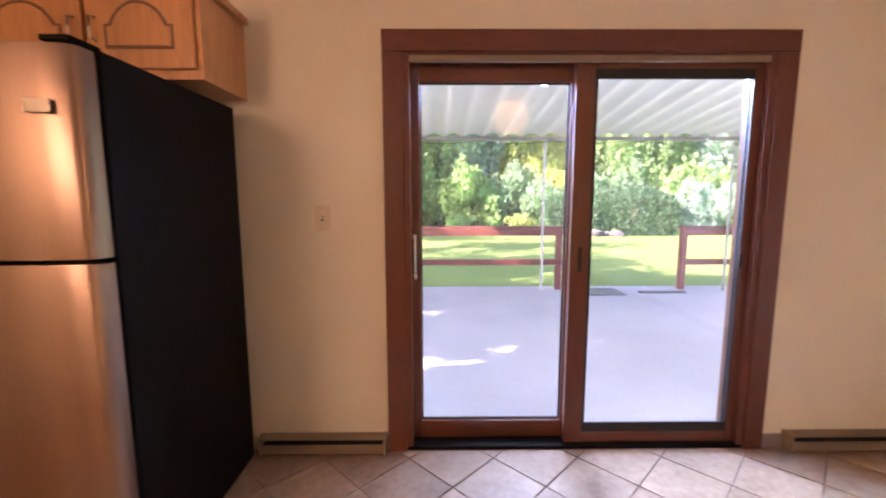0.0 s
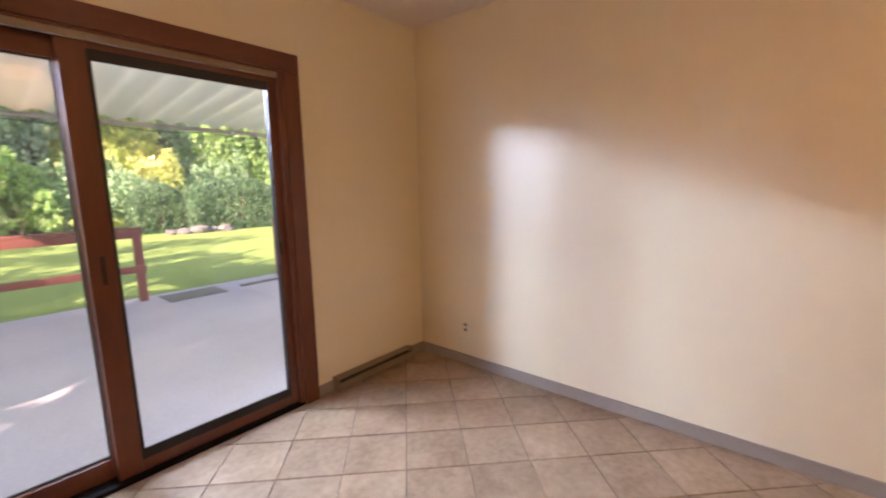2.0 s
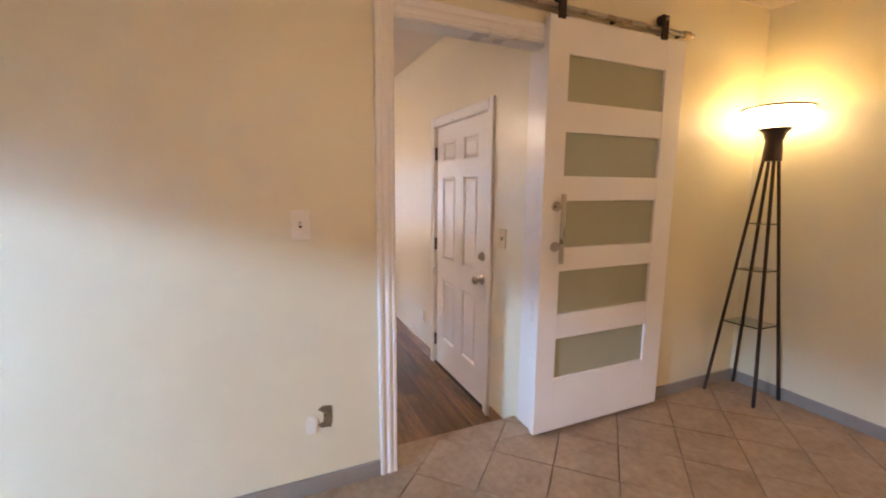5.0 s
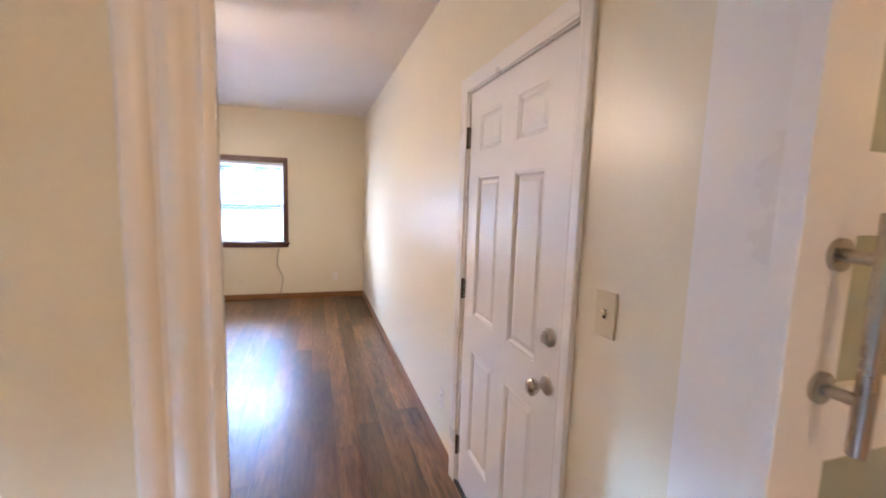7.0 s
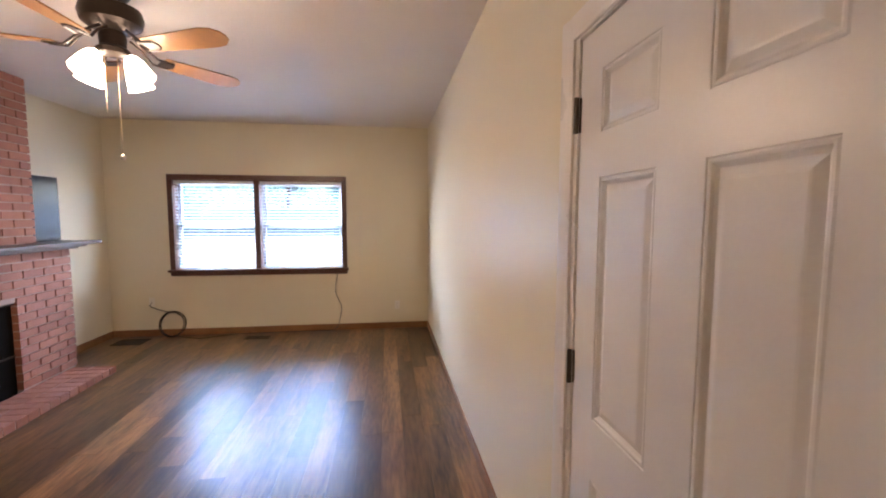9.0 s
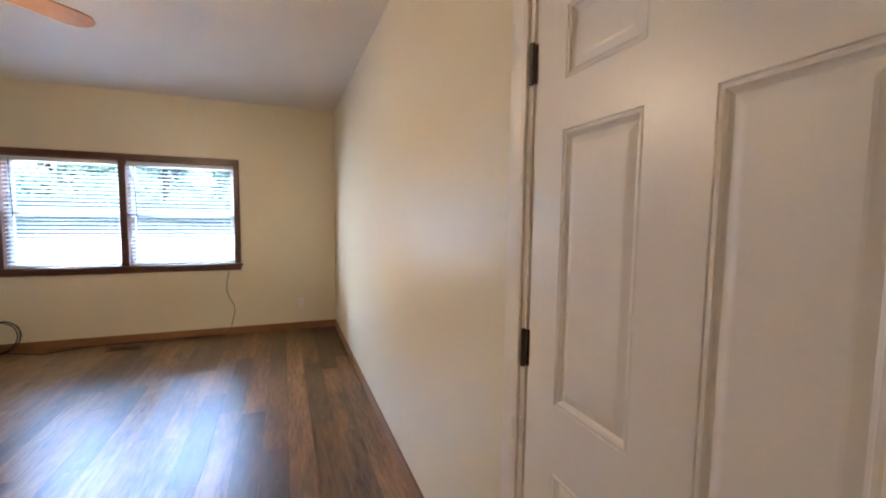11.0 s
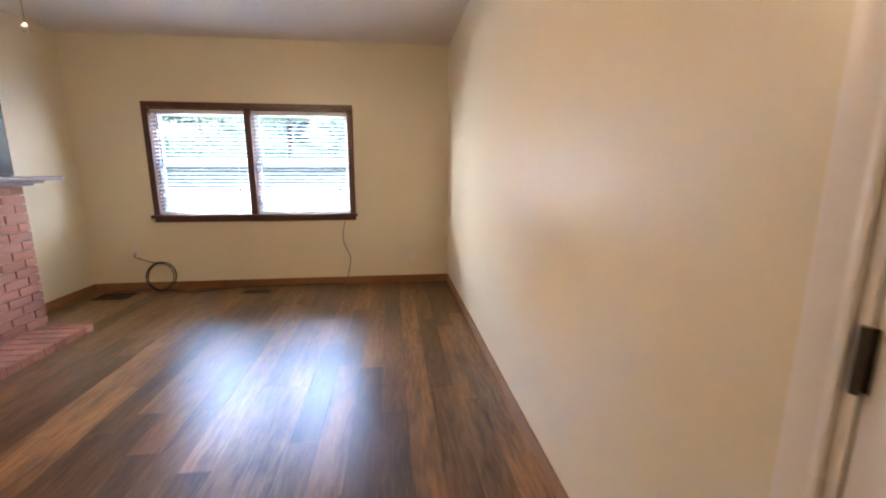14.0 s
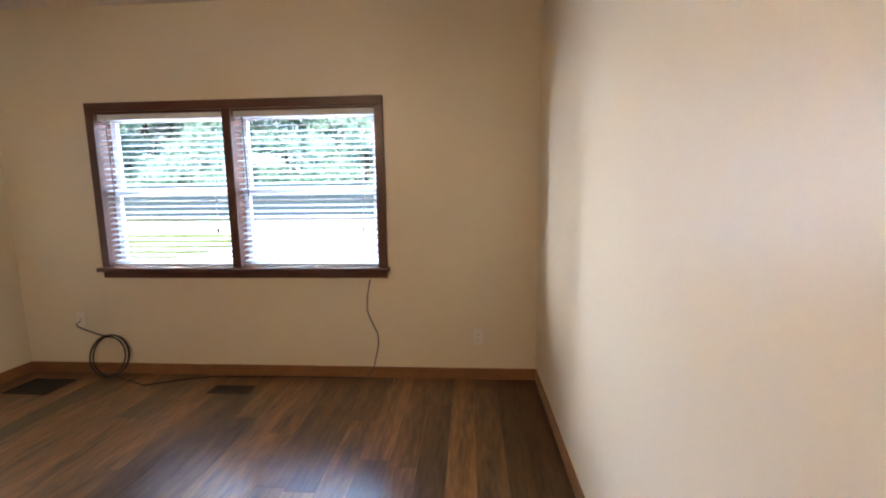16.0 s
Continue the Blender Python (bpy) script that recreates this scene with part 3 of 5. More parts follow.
# ---- floor lamp ----
FL = Vector((3.12, -3.19, 0))
lampob = thing("floor_lamp", FL, "bronze four-legged torchiere floor lamp with glass shelves, lit", "floor lamp")
feet = [(0.155, 0.17), (-0.135, 0.125), (-0.14, -0.135), (0.15, -0.135)]
for fx, fy in feet:
    lg = rod(bmesh.new(), FL + Vector((fx, fy, 0)), FL + Vector((fx * 0.17, fy * 0.17, 1.60)), 0.011, 0.010, 10)
    part("leg", lg, BRONZE, lampob, "", True)
for z, th in ((0.50, 0.008), (0.86, 0.008), (1.16, 0.007)):
    k = 1 - 0.83 * z / 1.60
    part("shelf", prism(bmesh.new(), [(FL.x + fx * k * 0.98, FL.y + fy * k * 0.98) for fx, fy in feet], z, z + th, None, 0.001), SHELFGLASS, lampob, "clear glass shelf")
part("collar", lathe(bmesh.new(), [(0.052, 0), (0.05, 0.06), (0.045, 0.12), (0.06, 0.17), (0.085, 0.195), (0.09, 0.20), (0.03, 0.205)], FL + Vector((0, 0, 1.555))), BRONZE, lampob, "", True)
part("shade", lathe(bmesh.new(), [(0.075, 0), (0.105, 0.022), (0.145, 0.068), (0.174, 0.112), (0.169, 0.112), (0.14, 0.072), (0.10, 0.028), (0.07, 0.008)], FL + Vector((0, 0, 1.757)), seg=32), LAMPGLASS, lampob, "glowing amber glass bowl", True)
part("rim", lathe(bmesh.new(), [(0.172, 0), (0.181, 0.002), (0.187, 0.011), (0.176, 0.014), (0.169, 0.01)], FL + Vector((0, 0, 1.868)), seg=32), BRONZE, lampob, "", True)

# ---- kitchen ceiling light ----
kl = thing("ceiling_light", (1.46, -0.49, TOP), "warm lit glass ceiling light", "ceiling light", "kitchen ceiling lights")
part("canopy", lathe(bmesh.new(), [(0.10, 0), (0.10, -0.02), (0.07, -0.035)], (1.46, -0.49, TOP)), NICKEL, kl, "", True)
part("shade", lathe(bmesh.new(), [(0.07, -0.034), (0.13, -0.05), (0.16, -0.075), (0.15, -0.11), (0.09, -0.135), (0.005, -0.142)], (1.46, -0.49, TOP), seg=32), KITCHENGLASS, kl, "glowing glass bowl", True)
copy_thing(kl, pose(-1.7, -0.9, TOP))

# ---- refrigerator ----
fr = thing("refrigerator", (-0.78, 2.03, 0), "stainless two-door refrigerator with black sides", "refrigerator")
FX0, FX1 = -1.19, -0.38
part("cabinet", bx(FX0, FX1, 1.640, 2.40, 0.03, 1.755, bevel=0.006), BLACK, fr, "black textured cabinet")
part("kickplate", bx(FX0 + 0.02, FX1 - 0.02, 1.66, 1.70, 0.0, 0.03), BLACK, fr)
for z0, z1, nm in ((0.06, 1.158, "fridge_door"), (1.172, 1.745, "freezer_door")):
    outline = [(FX0, 1.624), (FX1, 1.624), (FX1 + 0.001, 1.594), (FX1 - 0.001, 1.582), (FX1 - 0.007, 1.571), (FX1 - 0.017, 1.563), (FX1 - 0.03, 1.558)]
    outline += [(FX1 - 0.1, 1.549), (FX1 - 0.25, 1.542), (FX0 + 0.25, 1.542), (FX0 + 0.1, 1.549), (FX0 + 0.03, 1.558), (FX0 + 0.017, 1.563), (FX0 + 0.007, 1.571), (FX0 + 0.001, 1.582), (FX0 - 0.001, 1.594)]
    d = part(nm, prism(bmesh.new(), outline, z0, z1, None, 0.003), STEEL, fr, "brushed steel door", True)
    part("gasket", bx(FX0 + 0.01, FX1 - 0.008, 1.622, 1.642, z0 + 0.01, z1 - 0.01), RUBBER, d)
    hz0, hz1 = (0.62, 1.12) if nm == "fridge_door" else (1.21, 1.55)
    hd = part("handle", rod(bmesh.new(), (FX0 + 0.07, 1.502, hz0), (FX0 + 0.07, 1.502, hz1), 0.013, seg=12), STEEL, d, "", True)
    for z in (hz0 + 0.03, hz1 - 0.03):
        part("standoff", rod(bmesh.new(), (FX0 + 0.07, 1.502, z), (FX0 + 0.07, 1.556, z), 0.009, seg=8), STEEL, hd)
part("badge", bx(-0.512, -0.441, 1.538, 1.5445, 1.565, 1.602, bevel=0.002), NICKEL, fr, "small blank maker's badge")
part("hinge_cover", bx(FX1 - 0.10, FX1 - 0.02, 1.57, 1.68, 1.756, 1.772, bevel=0.005), BLACK, fr, "black hinge cover")


# ---- wall cabinet over the refrigerator ----
wc = thing("wall_cabinet", (-0.80, 2.3, 1.82), "honey oak wall cabinet with two arched doors, closed", "cabinet")
CX0, CX1, CY0, CZ0, CZ1 = -1.25, -0.35, 2.12, 1.806, 2.15
part("body", bx(CX0, CX1, CY0 + 0.02, N, CZ0, CZ1, bevel=0.002), OAK, wc)
part("face_frame", bx(CX0, CX1, CY0 + 0.001, CY0 + 0.02, CZ0, CZ1, bevel=0.002), OAK, wc)
part("crown", bx(CX0, CX1 + 0.025, CY0 - 0.02, N, CZ1, CZ1 + 0.03, bevel=0.006), OAK, wc, "oak top moulding")


def arch(x0, x1, z0, z1, rise, inset=0.0):
    """The outline of a cathedral-arched panel."""
    x0, x1, z0, z1 = x0 + inset, x1 - inset, z0 + inset, z1 - inset
    pts = [(x0, z0), (x1, z0), (x1, z1 - rise)]
    c, w = (x0 + x1) / 2, (x1 - x0) / 2
    for i in range(1, 14):
        t = 1 - 2 * i / 14
        s = max(0.0, 1 - (abs(t) / 0.8) ** 2)
        pts.append((c + w * t, z1 - rise + rise * (s ** 0.6 if s > 0 else 0)))
    return pts + [(x0, z1 - rise)]


for x0, x1 in ((-1.235, -0.795), (-0.775, -0.372)):
    dr = part("door", bx(x0, x1, CY0 - 0.02, CY0, CZ0 + 0.036, CZ1 - 0.012, bevel=0.005), OAK, wc)
    mm = Matrix(((1, 0, 0, 0), (0, 0, -1, CY0 - 0.02), (0, 1, 0, 0), (0, 0, 0, 1)))
    part("groove", prism(bmesh.new(), arch(x0 + 0.065, x1 - 0.072, 1.912, 2.09, 0.085), 0.0004, 0.0012, mm), OAKLINE, dr, "dark routed groove")
    part("raised_panel", prism(bmesh.new(), arch(x0 + 0.065, x1 - 0.072, 1.912, 2.09, 0.085, 0.012), 0.0013, 0.006, mm, 0.003), OAK, dr)
    kx = x1 - 0.03 if x1 < -0.79 else x0 + 0.03
    part("handle", tube(bmesh.new(), [(kx, CY0 - 0.02, 1.94), (kx, CY0 - 0.045, 1.945), (kx, CY0 - 0.048, 1.985), (kx, CY0 - 0.045, 2.025), (kx, CY0 - 0.02, 2.03)], 0.006), NICKEL, dr, "small bar pull", True)


# ---- baseboard heaters ----
def heater(x0, x1, label):
    """A low convector: back plate, hooded top, sloping front cover over dark fins, end caps."""
    t = thing("baseboard_heater", ((x0 + x1) / 2, N, 0), label, "heater")
    side = Matrix(((0, 0, 1, 0), (1, 0, 0, 0), (0, 1, 0, 0), (0, 0, 0, 1)))
    part("back", bx(x0, x1, N - 0.012, N, 0.004, 0.098), ALMOND, t)
    part("front_cover", prism(bmesh.new(), [(N - 0.066, 0.016), (N - 0.060, 0.013), (N - 0.060, 0.064), (N - 0.069, 0.068)], x0 + 0.002, x1 - 0.002, side), ALMOND, t)
    part("top_cover", prism(bmesh.new(), [(N - 0.013, 0.100), (N - 0.060, 0.091), (N - 0.057, 0.086), (N - 0.013, 0.094)], x0 + 0.002, x1 - 0.002, side), ALMOND, t)
    part("element", bx(x0 + 0.02, x1 - 0.02, N - 0.056, N - 0.014, 0.03, 0.062), SLOT, t, "dark heating fins")
    for x in (x0, x1 - 0.012):
        part("end_cap", bx(x - 0.001, x + 0.013, N - 0.070, N - 0.001, 0.002, 0.101, bevel=0.002), ALMOND, t)


heater(-0.372, SX0 - C - 0.012, "tan metal baseboard heater beside the patio door")
heater(2.42, 3.14, "low tan metal baseboard heater in the corner")

# ---- six-panel door in the living room ----
ed = thing("door_2", ((ED0 + ED1) / 2, LS, LZ), "white six-panel door, closed, nickel knob and deadbolt", "door", kind="structure")
P0, P1, PZ0, PZ1 = 3.932, 4.800, -0.168, 1.868
part("threshold", bx(ED0, ED1, LS - 0.15, LS + 0.006, LZ, LZ + 0.018), SLOT, ed, "dark threshold")
for x0, x1 in ((ED0, P0 - 0.003), (P1 + 0.003, ED1)):
    part("jamb", bx(x0, x1, LS - 0.15, LS - 0.001, LZ, EDZ), TRIM_WHITE, ed)
part("head_jamb", bx(P0 - 0.003, P1 + 0.003, LS - 0.15, LS - 0.001, PZ1 + 0.004, EDZ), TRIM_WHITE, ed)


def casing_x(x_in, x_out, z0, z1):
    return prism(bmesh.new(), [(x_in + (x_out - x_in) * u, LS + d) for u, d in DOOR_CASING], z0, z1)


part("casing", casing_x(ED0 + 0.012, ED0 - 0.056, LZ, EDZ + 0.045), TRIM_WHITE, ed, "", True)
part("casing", casing_x(ED1 - 0.012, ED1 + 0.056, LZ, EDZ + 0.045), TRIM_WHITE, ed, "", True)
part("head_casing", prism(bmesh.new(), [(LS + d, EDZ - 0.022 + 0.067 * u) for u, d in DOOR_CASING], ED0 + 0.0125, ED1 - 0.0125, SIDE_X), TRIM_WHITE, ed, "", True)

# the leaf: a grid of stiles and rails with sunk mouldings and raised fields
DYF = LS - 0.008
leaf_cols = [(4.080, 4.304), (4.442, 4.679)]
leaf_rows = [(0.074, 0.613), (0.787, 1.466), (1.584, 1.752)]
leaf = part("leaf", bx(P0, P1, DYF - 0.046, DYF - 0.018, PZ0, PZ1), DOOR_WHITE, ed)
xs = [P0] + [v for c in leaf_cols for v in c] + [P1]
zs = [PZ0] + [v for r in leaf_rows for v in r] + [PZ1]
for x0, x1 in zip(xs[0::2], xs[1::2]):
    part("stile", bx(x0, x1, DYF - 0.018, DYF, PZ0, PZ1), DOOR_WHITE, leaf)
for x0, x1 in leaf_cols:
    for z0, z1 in zip(zs[0::2], zs[1::2]):
        part("rail", bx(x0, x1, DYF - 0.018, DYF, z0, z1), DOOR_WHITE, leaf)
MP = Matrix(((1, 0, 0, 0), (0, 0, 1, 0), (0, 1, 0, 0), (0, 0, 0, 1)))
for x0, x1 in leaf_cols:
    for z0, z1 in leaf_rows:
        bm = bmesh.new()
        # sloping moulding from the frame down to the sunk bed, then the raised field
        loops = []
        for ins, dep in ((0.0, 0.0), (0.002, -0.003), (0.006, -0.001), (0.011, -0.0015), (0.015, -0.007), (0.021, -0.011), (0.025, -0.010), (0.038, -0.0055), (0.043, -0.0048)):
            loops.append([bm.verts.new((x, DYF + dep, z)) for x, z in ((x0 + ins, z0 + ins), (x1 - ins, z0 + ins), (x1 - ins, z1 - ins), (x0 + ins, z1 - ins))])
        for lo, hi in zip(loops, loops[1:]):
            for i in range(4):
                bm.faces.new((lo[i], lo[(i + 1) % 4], hi[(i + 1) % 4], hi[i]))
        bm.faces.new(loops[-1])
        part("panel", bm, DOOR_WHITE, leaf)
for z in (0.04, 0.899, 1.655):
    hg = part("hinge", rod(bmesh.new(), (P1 + 0.004, LS + 0.004, z - 0.052), (P1 + 0.004, LS + 0.004, z + 0.052), 0.0075, seg=10), HINGE, ed, "dark steel hinge", True)
    part("leaf_plate", bx(P1 - 0.006, P1 + 0.012, DYF, DYF + 0.003, z - 0.05, z + 0.05), HINGE, hg)
KX = 3.990
kb = part("knob", lathe(bmesh.new(), [(0.033, 0), (0.033, 0.006), (0.026, 0.011), (0.012, 0.014), (0.012, 0.034), (0.022, 0.04), (0.029, 0.052), (0.029, 0.064), (0.02, 0.072), (0.0, 0.074)], (KX, DYF, 0.745), (0, 1, 0)), NICKEL, ed, "satin nickel door knob", True)
db = part("deadbolt", lathe(bmesh.new(), [(0.032, 0), (0.032, 0.008), (0.024, 0.014), (0.022, 0.02), (0.0, 0.021)], (KX, DYF, 0.91), (0, 1, 0)), NICKEL, ed, "satin nickel deadbolt", True)
part("thumb_turn", bx(KX - 0.004, KX + 0.004, DYF + 0.02, DYF + 0.034, 0.895, 0.925, bevel=0.002), NICKEL, db)

# ---- living room window ----
win = thing("window_1", (LE, 0.565, WZ0), "walnut-stained double window with white sashes", "window", kind="structure")
CW = 0.062
part("casing", bx(LE - 0.022, LE, WY0 - CW + 0.02, WY0 + 0.02, WZ0, WZ1, bevel=0.004), WINWOOD, win)
part("casing", bx(LE - 0.022, LE, WY1 - 0.02, WY1 + CW - 0.02, WZ0, WZ1, bevel=0.004), WINWOOD, win)
part("head_casing", bx(LE - 0.024, LE, WY0 - CW + 0.02, WY1 + CW - 0.02, WZ1 + 0.001, WZ1 + 0.062, bevel=0.004), WINWOOD, win)
MY0, MY1 = 0.575, 0.64
part("mullion", bx(LE - 0.022, LE + 0.12, MY0, MY1, WZ0, WZ1, bevel=0.003), WINWOOD, win)
part("window_sill", bx(LE - 0.06, LE + 0.12, WY0 - CW, WY1 + CW, WZ0 - 0.032, WZ0 - 0.001, bevel=0.006), WINWOOD, win)
part("apron", bx(LE - 0.018, LE, WY0 - CW + 0.02, WY1 + CW - 0.02, WZ0 - 0.082, WZ0 - 0.033, bevel=0.003), WINWOOD, win)
for y0, y1 in ((WY0, WY0 + 0.02), (WY1 - 0.02, WY1)):
    part("jamb", bx(LE, LE + 0.16, y0, y1, WZ0, WZ1), WINWOOD, win)
part("head_jamb", bx(LE, LE + 0.16, WY0 + 0.02, WY1 - 0.02, WZ1 - 0.012, WZ1), WINWOOD, win)
for y0, y1 in ((WY0 + 0.02, MY0), (MY1, WY1 - 0.02)):
    zm = 1.235
    for z0, z1, x in ((WZ0, zm + 0.02, LE + 0.09), (zm - 0.02, WZ1 - 0.012, LE + 0.122)):
        f = 0.045
        sh = part("sash", bx(x, x + 0.03, y0, y0 + f, z0, z1, bevel=0.003), VINYL, win, "white vinyl sash")
        part("stile", bx(x, x + 0.03, y1 - f, y1, z0, z1, bevel=0.003), VINYL, sh)
        part("rail", bx(x, x + 0.03, y0 + f, y1 - f, z0, z0 + f, bevel=0.003), VINYL, sh)
        part("rail", bx(x, x + 0.03, y0 + f, y1 - f, z1 - f, z1, bevel=0.003), VINYL, sh)
        g = part("pane", bx(x + 0.012, x + 0.018, y0 + f - 0.003, y1 - f + 0.003, z0 + f - 0.003, z1 - f + 0.003), CLEAR, sh)
        g.visible_shadow = False


def blind(y0, y1, label):
    t = thing("window_blind", (LE + 0.04, (y0 + y1) / 2, WZ1), label, "window blind", "window blinds")
    part("head_rail", bx(LE + 0.012, LE + 0.062, y0, y1, WZ1 - 0.055, WZ1 - 0.014, bevel=0.003), SLATM, t)
    part("bottom_rail", bx(LE + 0.014, LE + 0.06, y0 + 0.004, y1 - 0.004, WZ0 + 0.006, WZ0 + 0.022, bevel=0.004), SLATM, t)
    b = bmesh.new()
    prof = [(-0.024, -0.002), (-0.012, 0.0012), (0, 0.0022), (0.012, 0.0012), (0.024, -0.002)]
    up = [[b.verts.new((px, y, pz)) for px, pz in prof] for y in (-(y1 - y0) / 2 + 0.006, (y1 - y0) / 2 - 0.006)]
    dn = [[b.verts.new((px, y, pz - 0.0024)) for px, pz in prof] for y in (-(y1 - y0) / 2 + 0.006, (y1 - y0) / 2 - 0.006)]
    for k in range(4):
        b.faces.new((up[0][k], up[0][k + 1], up[1][k + 1], up[1][k]))
        b.faces.new((dn[0][k], dn[1][k], dn[1][k + 1], dn[0][k + 1]))
    for k in (0, 4):
        b.faces.new((up[0][k], up[1][k], dn[1][k], dn[0][k]))
    me = finish("slat", b, SLATM)
    n = 26
    for i in range(n):
        s = new("slat", me)
        s.parent = t
        s.location = (LE + 0.037 - (LE + 0.04), 0, WZ0 + 0.045 + i * (WZ1 - 0.075 - WZ0 - 0.045) / (n - 1) - WZ1)
        s.rotation_euler = (0, radians(-13), 0)
    for y in (y0 + 0.1, y1 - 0.1):
        part("ladder_cord", rod(bmesh.new(), (LE + 0.010, y, WZ0 + 0.02), (LE + 0.010, y, WZ1 - 0.05), 0.0012, seg=6), SLATM, t)
    part("tilt_wand", rod(bmesh.new(), (LE + 0.004, y1 - 0.07, WZ1 - 0.05), (LE + 0.004, y1 - 0.08, WZ1 - 0.62), 0.004, seg=8), CORD, t, "grey tilt wand", True)
    cd = part("pull_cord", rod(bmesh.new(), (LE + 0.006, y0 + 0.11, WZ1 - 0.05), (LE + 0.004, y0 + 0.105, WZ0 + 0.30), 0.0014, seg=6), SLATM, t)
    part("tassel", lathe(bmesh.new(), [(0.002, 0), (0.007, -0.012), (0.009, -0.04), (0.003, -0.045)], (LE + 0.002, y0 + 0.105, WZ0 + 0.30), seg=10), CORD, cd, "dark cord tassel", True)


blind(WY0 + 0.022, MY0 - 0.002, "white slatted blind, lowered with slats open")
blind(MY1 + 0.002, WY1 - 0.022, "white slatted blind, lowered with slats open")

# ---- ceiling fan ----
FC = Vector((6.12, 0.38, TOP))
fan = thing("ceiling_fan", FC, "dark bronze ceiling fan with oak blades and lit glass shades", "ceiling fan")
part("canopy", lathe(bmesh.new(), [(0.085, 0), (0.085, -0.02), (0.06, -0.05), (0.03, -0.06)], FC, seg=28), BRONZE, fan, "", True)
part("motor", lathe(bmesh.new(), [(0.03, -0.055), (0.09, -0.07), (0.135, -0.09), (0.145, -0.13), (0.135, -0.17), (0.10, -0.195), (0.06, -0.21)], FC, seg=32), BRONZE, fan, "", True)
part("switch_housing", lathe(bmesh.new(), [(0.055, -0.21), (0.062, -0.235), (0.058, -0.285), (0.075, -0.30), (0.07, -0.325), (0.02, -0.335)], FC, seg=24), BRONZE, fan, "", True)
for k in range(5):
    a = radians(-39.5 + 72 * k)
    m = Matrix.Translation(FC + Vector((0, 0, -0.295))) @ Matrix.Rotation(a, 4, "Z") @ Matrix.Rotation(radians(-12), 4, "X")
    out = [(0.235, -0.055), (0.45, -0.068), (0.61, -0.074), (0.665, -0.063), (0.702, -0.03), (0.71, 0.0), (0.702, 0.03), (0.665, 0.063), (0.61, 0.074), (0.45, 0.068), (0.235, 0.055)]
    bl = part("blade", prism(bmesh.new(), out, -0.004, 0.004, m, 0.0015), BLADE, fan, "oak blade")
    b = bmesh.new()
    for s in (-1, 1):
        tube(b, [m @ Vector(p) for p in ((0.09, s * 0.018, 0.085), (0.15, s * 0.02, 0.04), (0.20, s * 0.034, -0.008), (0.28, s * 0.03, -0.009))], 0.007, 6)
    prism(b, [(0.22, -0.042), (0.29, -0.03), (0.30, 0.0), (0.29, 0.03), (0.22, 0.042)], -0.010, -0.0045, m)
    part("blade_iron", b, BRONZE, bl, "dark bracket", True)
for a in (73, 163, 253, 343):
    d = Vector((math.cos(radians(a)), math.sin(radians(a)), 0))
    arm = part("lamp_arm", tube(bmesh.new(), [FC + Vector((0, 0, -0.315)) + d * 0.05, FC + Vector((0, 0, -0.325)) + d * 0.09, FC + Vector((0, 0, -0.35)) + d * 0.11], 0.012), BRONZE, fan, "", True)
    ax = (d * 0.55 + Vector((0, 0, -1))).normalized()
    part("shade", lathe(bmesh.new(), [(0.025, 0), (0.034, 0.01), (0.05, 0.05), (0.058, 0.09), (0.068, 0.125), (0.064, 0.126), (0.054, 0.09), (0.045, 0.05), (0.028, 0.012)], FC + Vector((0, 0, -0.35)) + d * 0.105, ax, 20), FANGLASS, arm, "glowing white glass shade", True)
pc = part("pull_chain", rod(bmesh.new(), FC + Vector((0.03, 0.0, -0.33)), FC + Vector((0.03, 0.0, -0.845)), 0.0018, seg=6), CHAINM, fan, "thin brass pull chain")
part("chain_knob", lathe(bmesh.new(), [(0.002, 0.012), (0.011, 0.004), (0.014, -0.008), (0.009, -0.02), (0.0, -0.022)], FC + Vector((0.03, 0.0, -0.855)), seg=12), NICKEL, pc, "", True)
part("pull_chain", rod(bmesh.new(), FC + Vector((-0.02, 0.035, -0.33)), FC + Vector((-0.02, 0.035, -0.63)), 0.0018, seg=6), CHAINM, fan, "thin brass pull chain")

# ---- fireplace ----
fp = thing("fireplace", (6.98, 2.2, LZ), "red brick fireplace with stepped chimney breast", "fireplace")
FY, UY = 2.0, 2.05
LX0, LX1, UX0, UX1 = 5.90, 8.07, 6.21, 7.76
OX0, OX1, OZ = 6.50, 7.46, 0.62
MZ = 1.035
m_ = 0.012
bm = bmesh.new()
box(bm, LX0 + m_, OX0 - m_, FY + m_, LN, LZ, MZ)
box(bm, OX1 + m_, LX1 - m_, FY + m_, LN, LZ, MZ)
box(bm, OX0 - m_, OX1 + m_, FY + m_, LN, OZ + m_, MZ)
box(bm, UX0 + m_, UX1 - m_, UY + m_, LN, MZ + 0.07, TOP)
part("mortar", bm, MORTAR, fp, "pale mortar core")
bm = bmesh.new()
box(bm, OX0 - m_, OX1 + m_, LN - 0.02, LN - 0.001, LZ, OZ + m_)
part("firebox", bm, SOOT, fp, "black firebox")
scr = part("fire_screen", bx(OX0, OX1, FY + 0.05, FY + 0.06, LZ + 0.02, OZ - 0.002), SOOT, fp, "black fireplace screen")
part("screen_bar", bx(OX0, OX1, FY + 0.04, FY + 0.05, LZ + 0.36, LZ + 0.375), BRONZE, scr)
part("lintel", bx(OX0 - 0.05, OX1 + 0.05, FY + 0.02, FY + 0.06, OZ - 0.004, OZ + 0.005), BRONZE, fp)
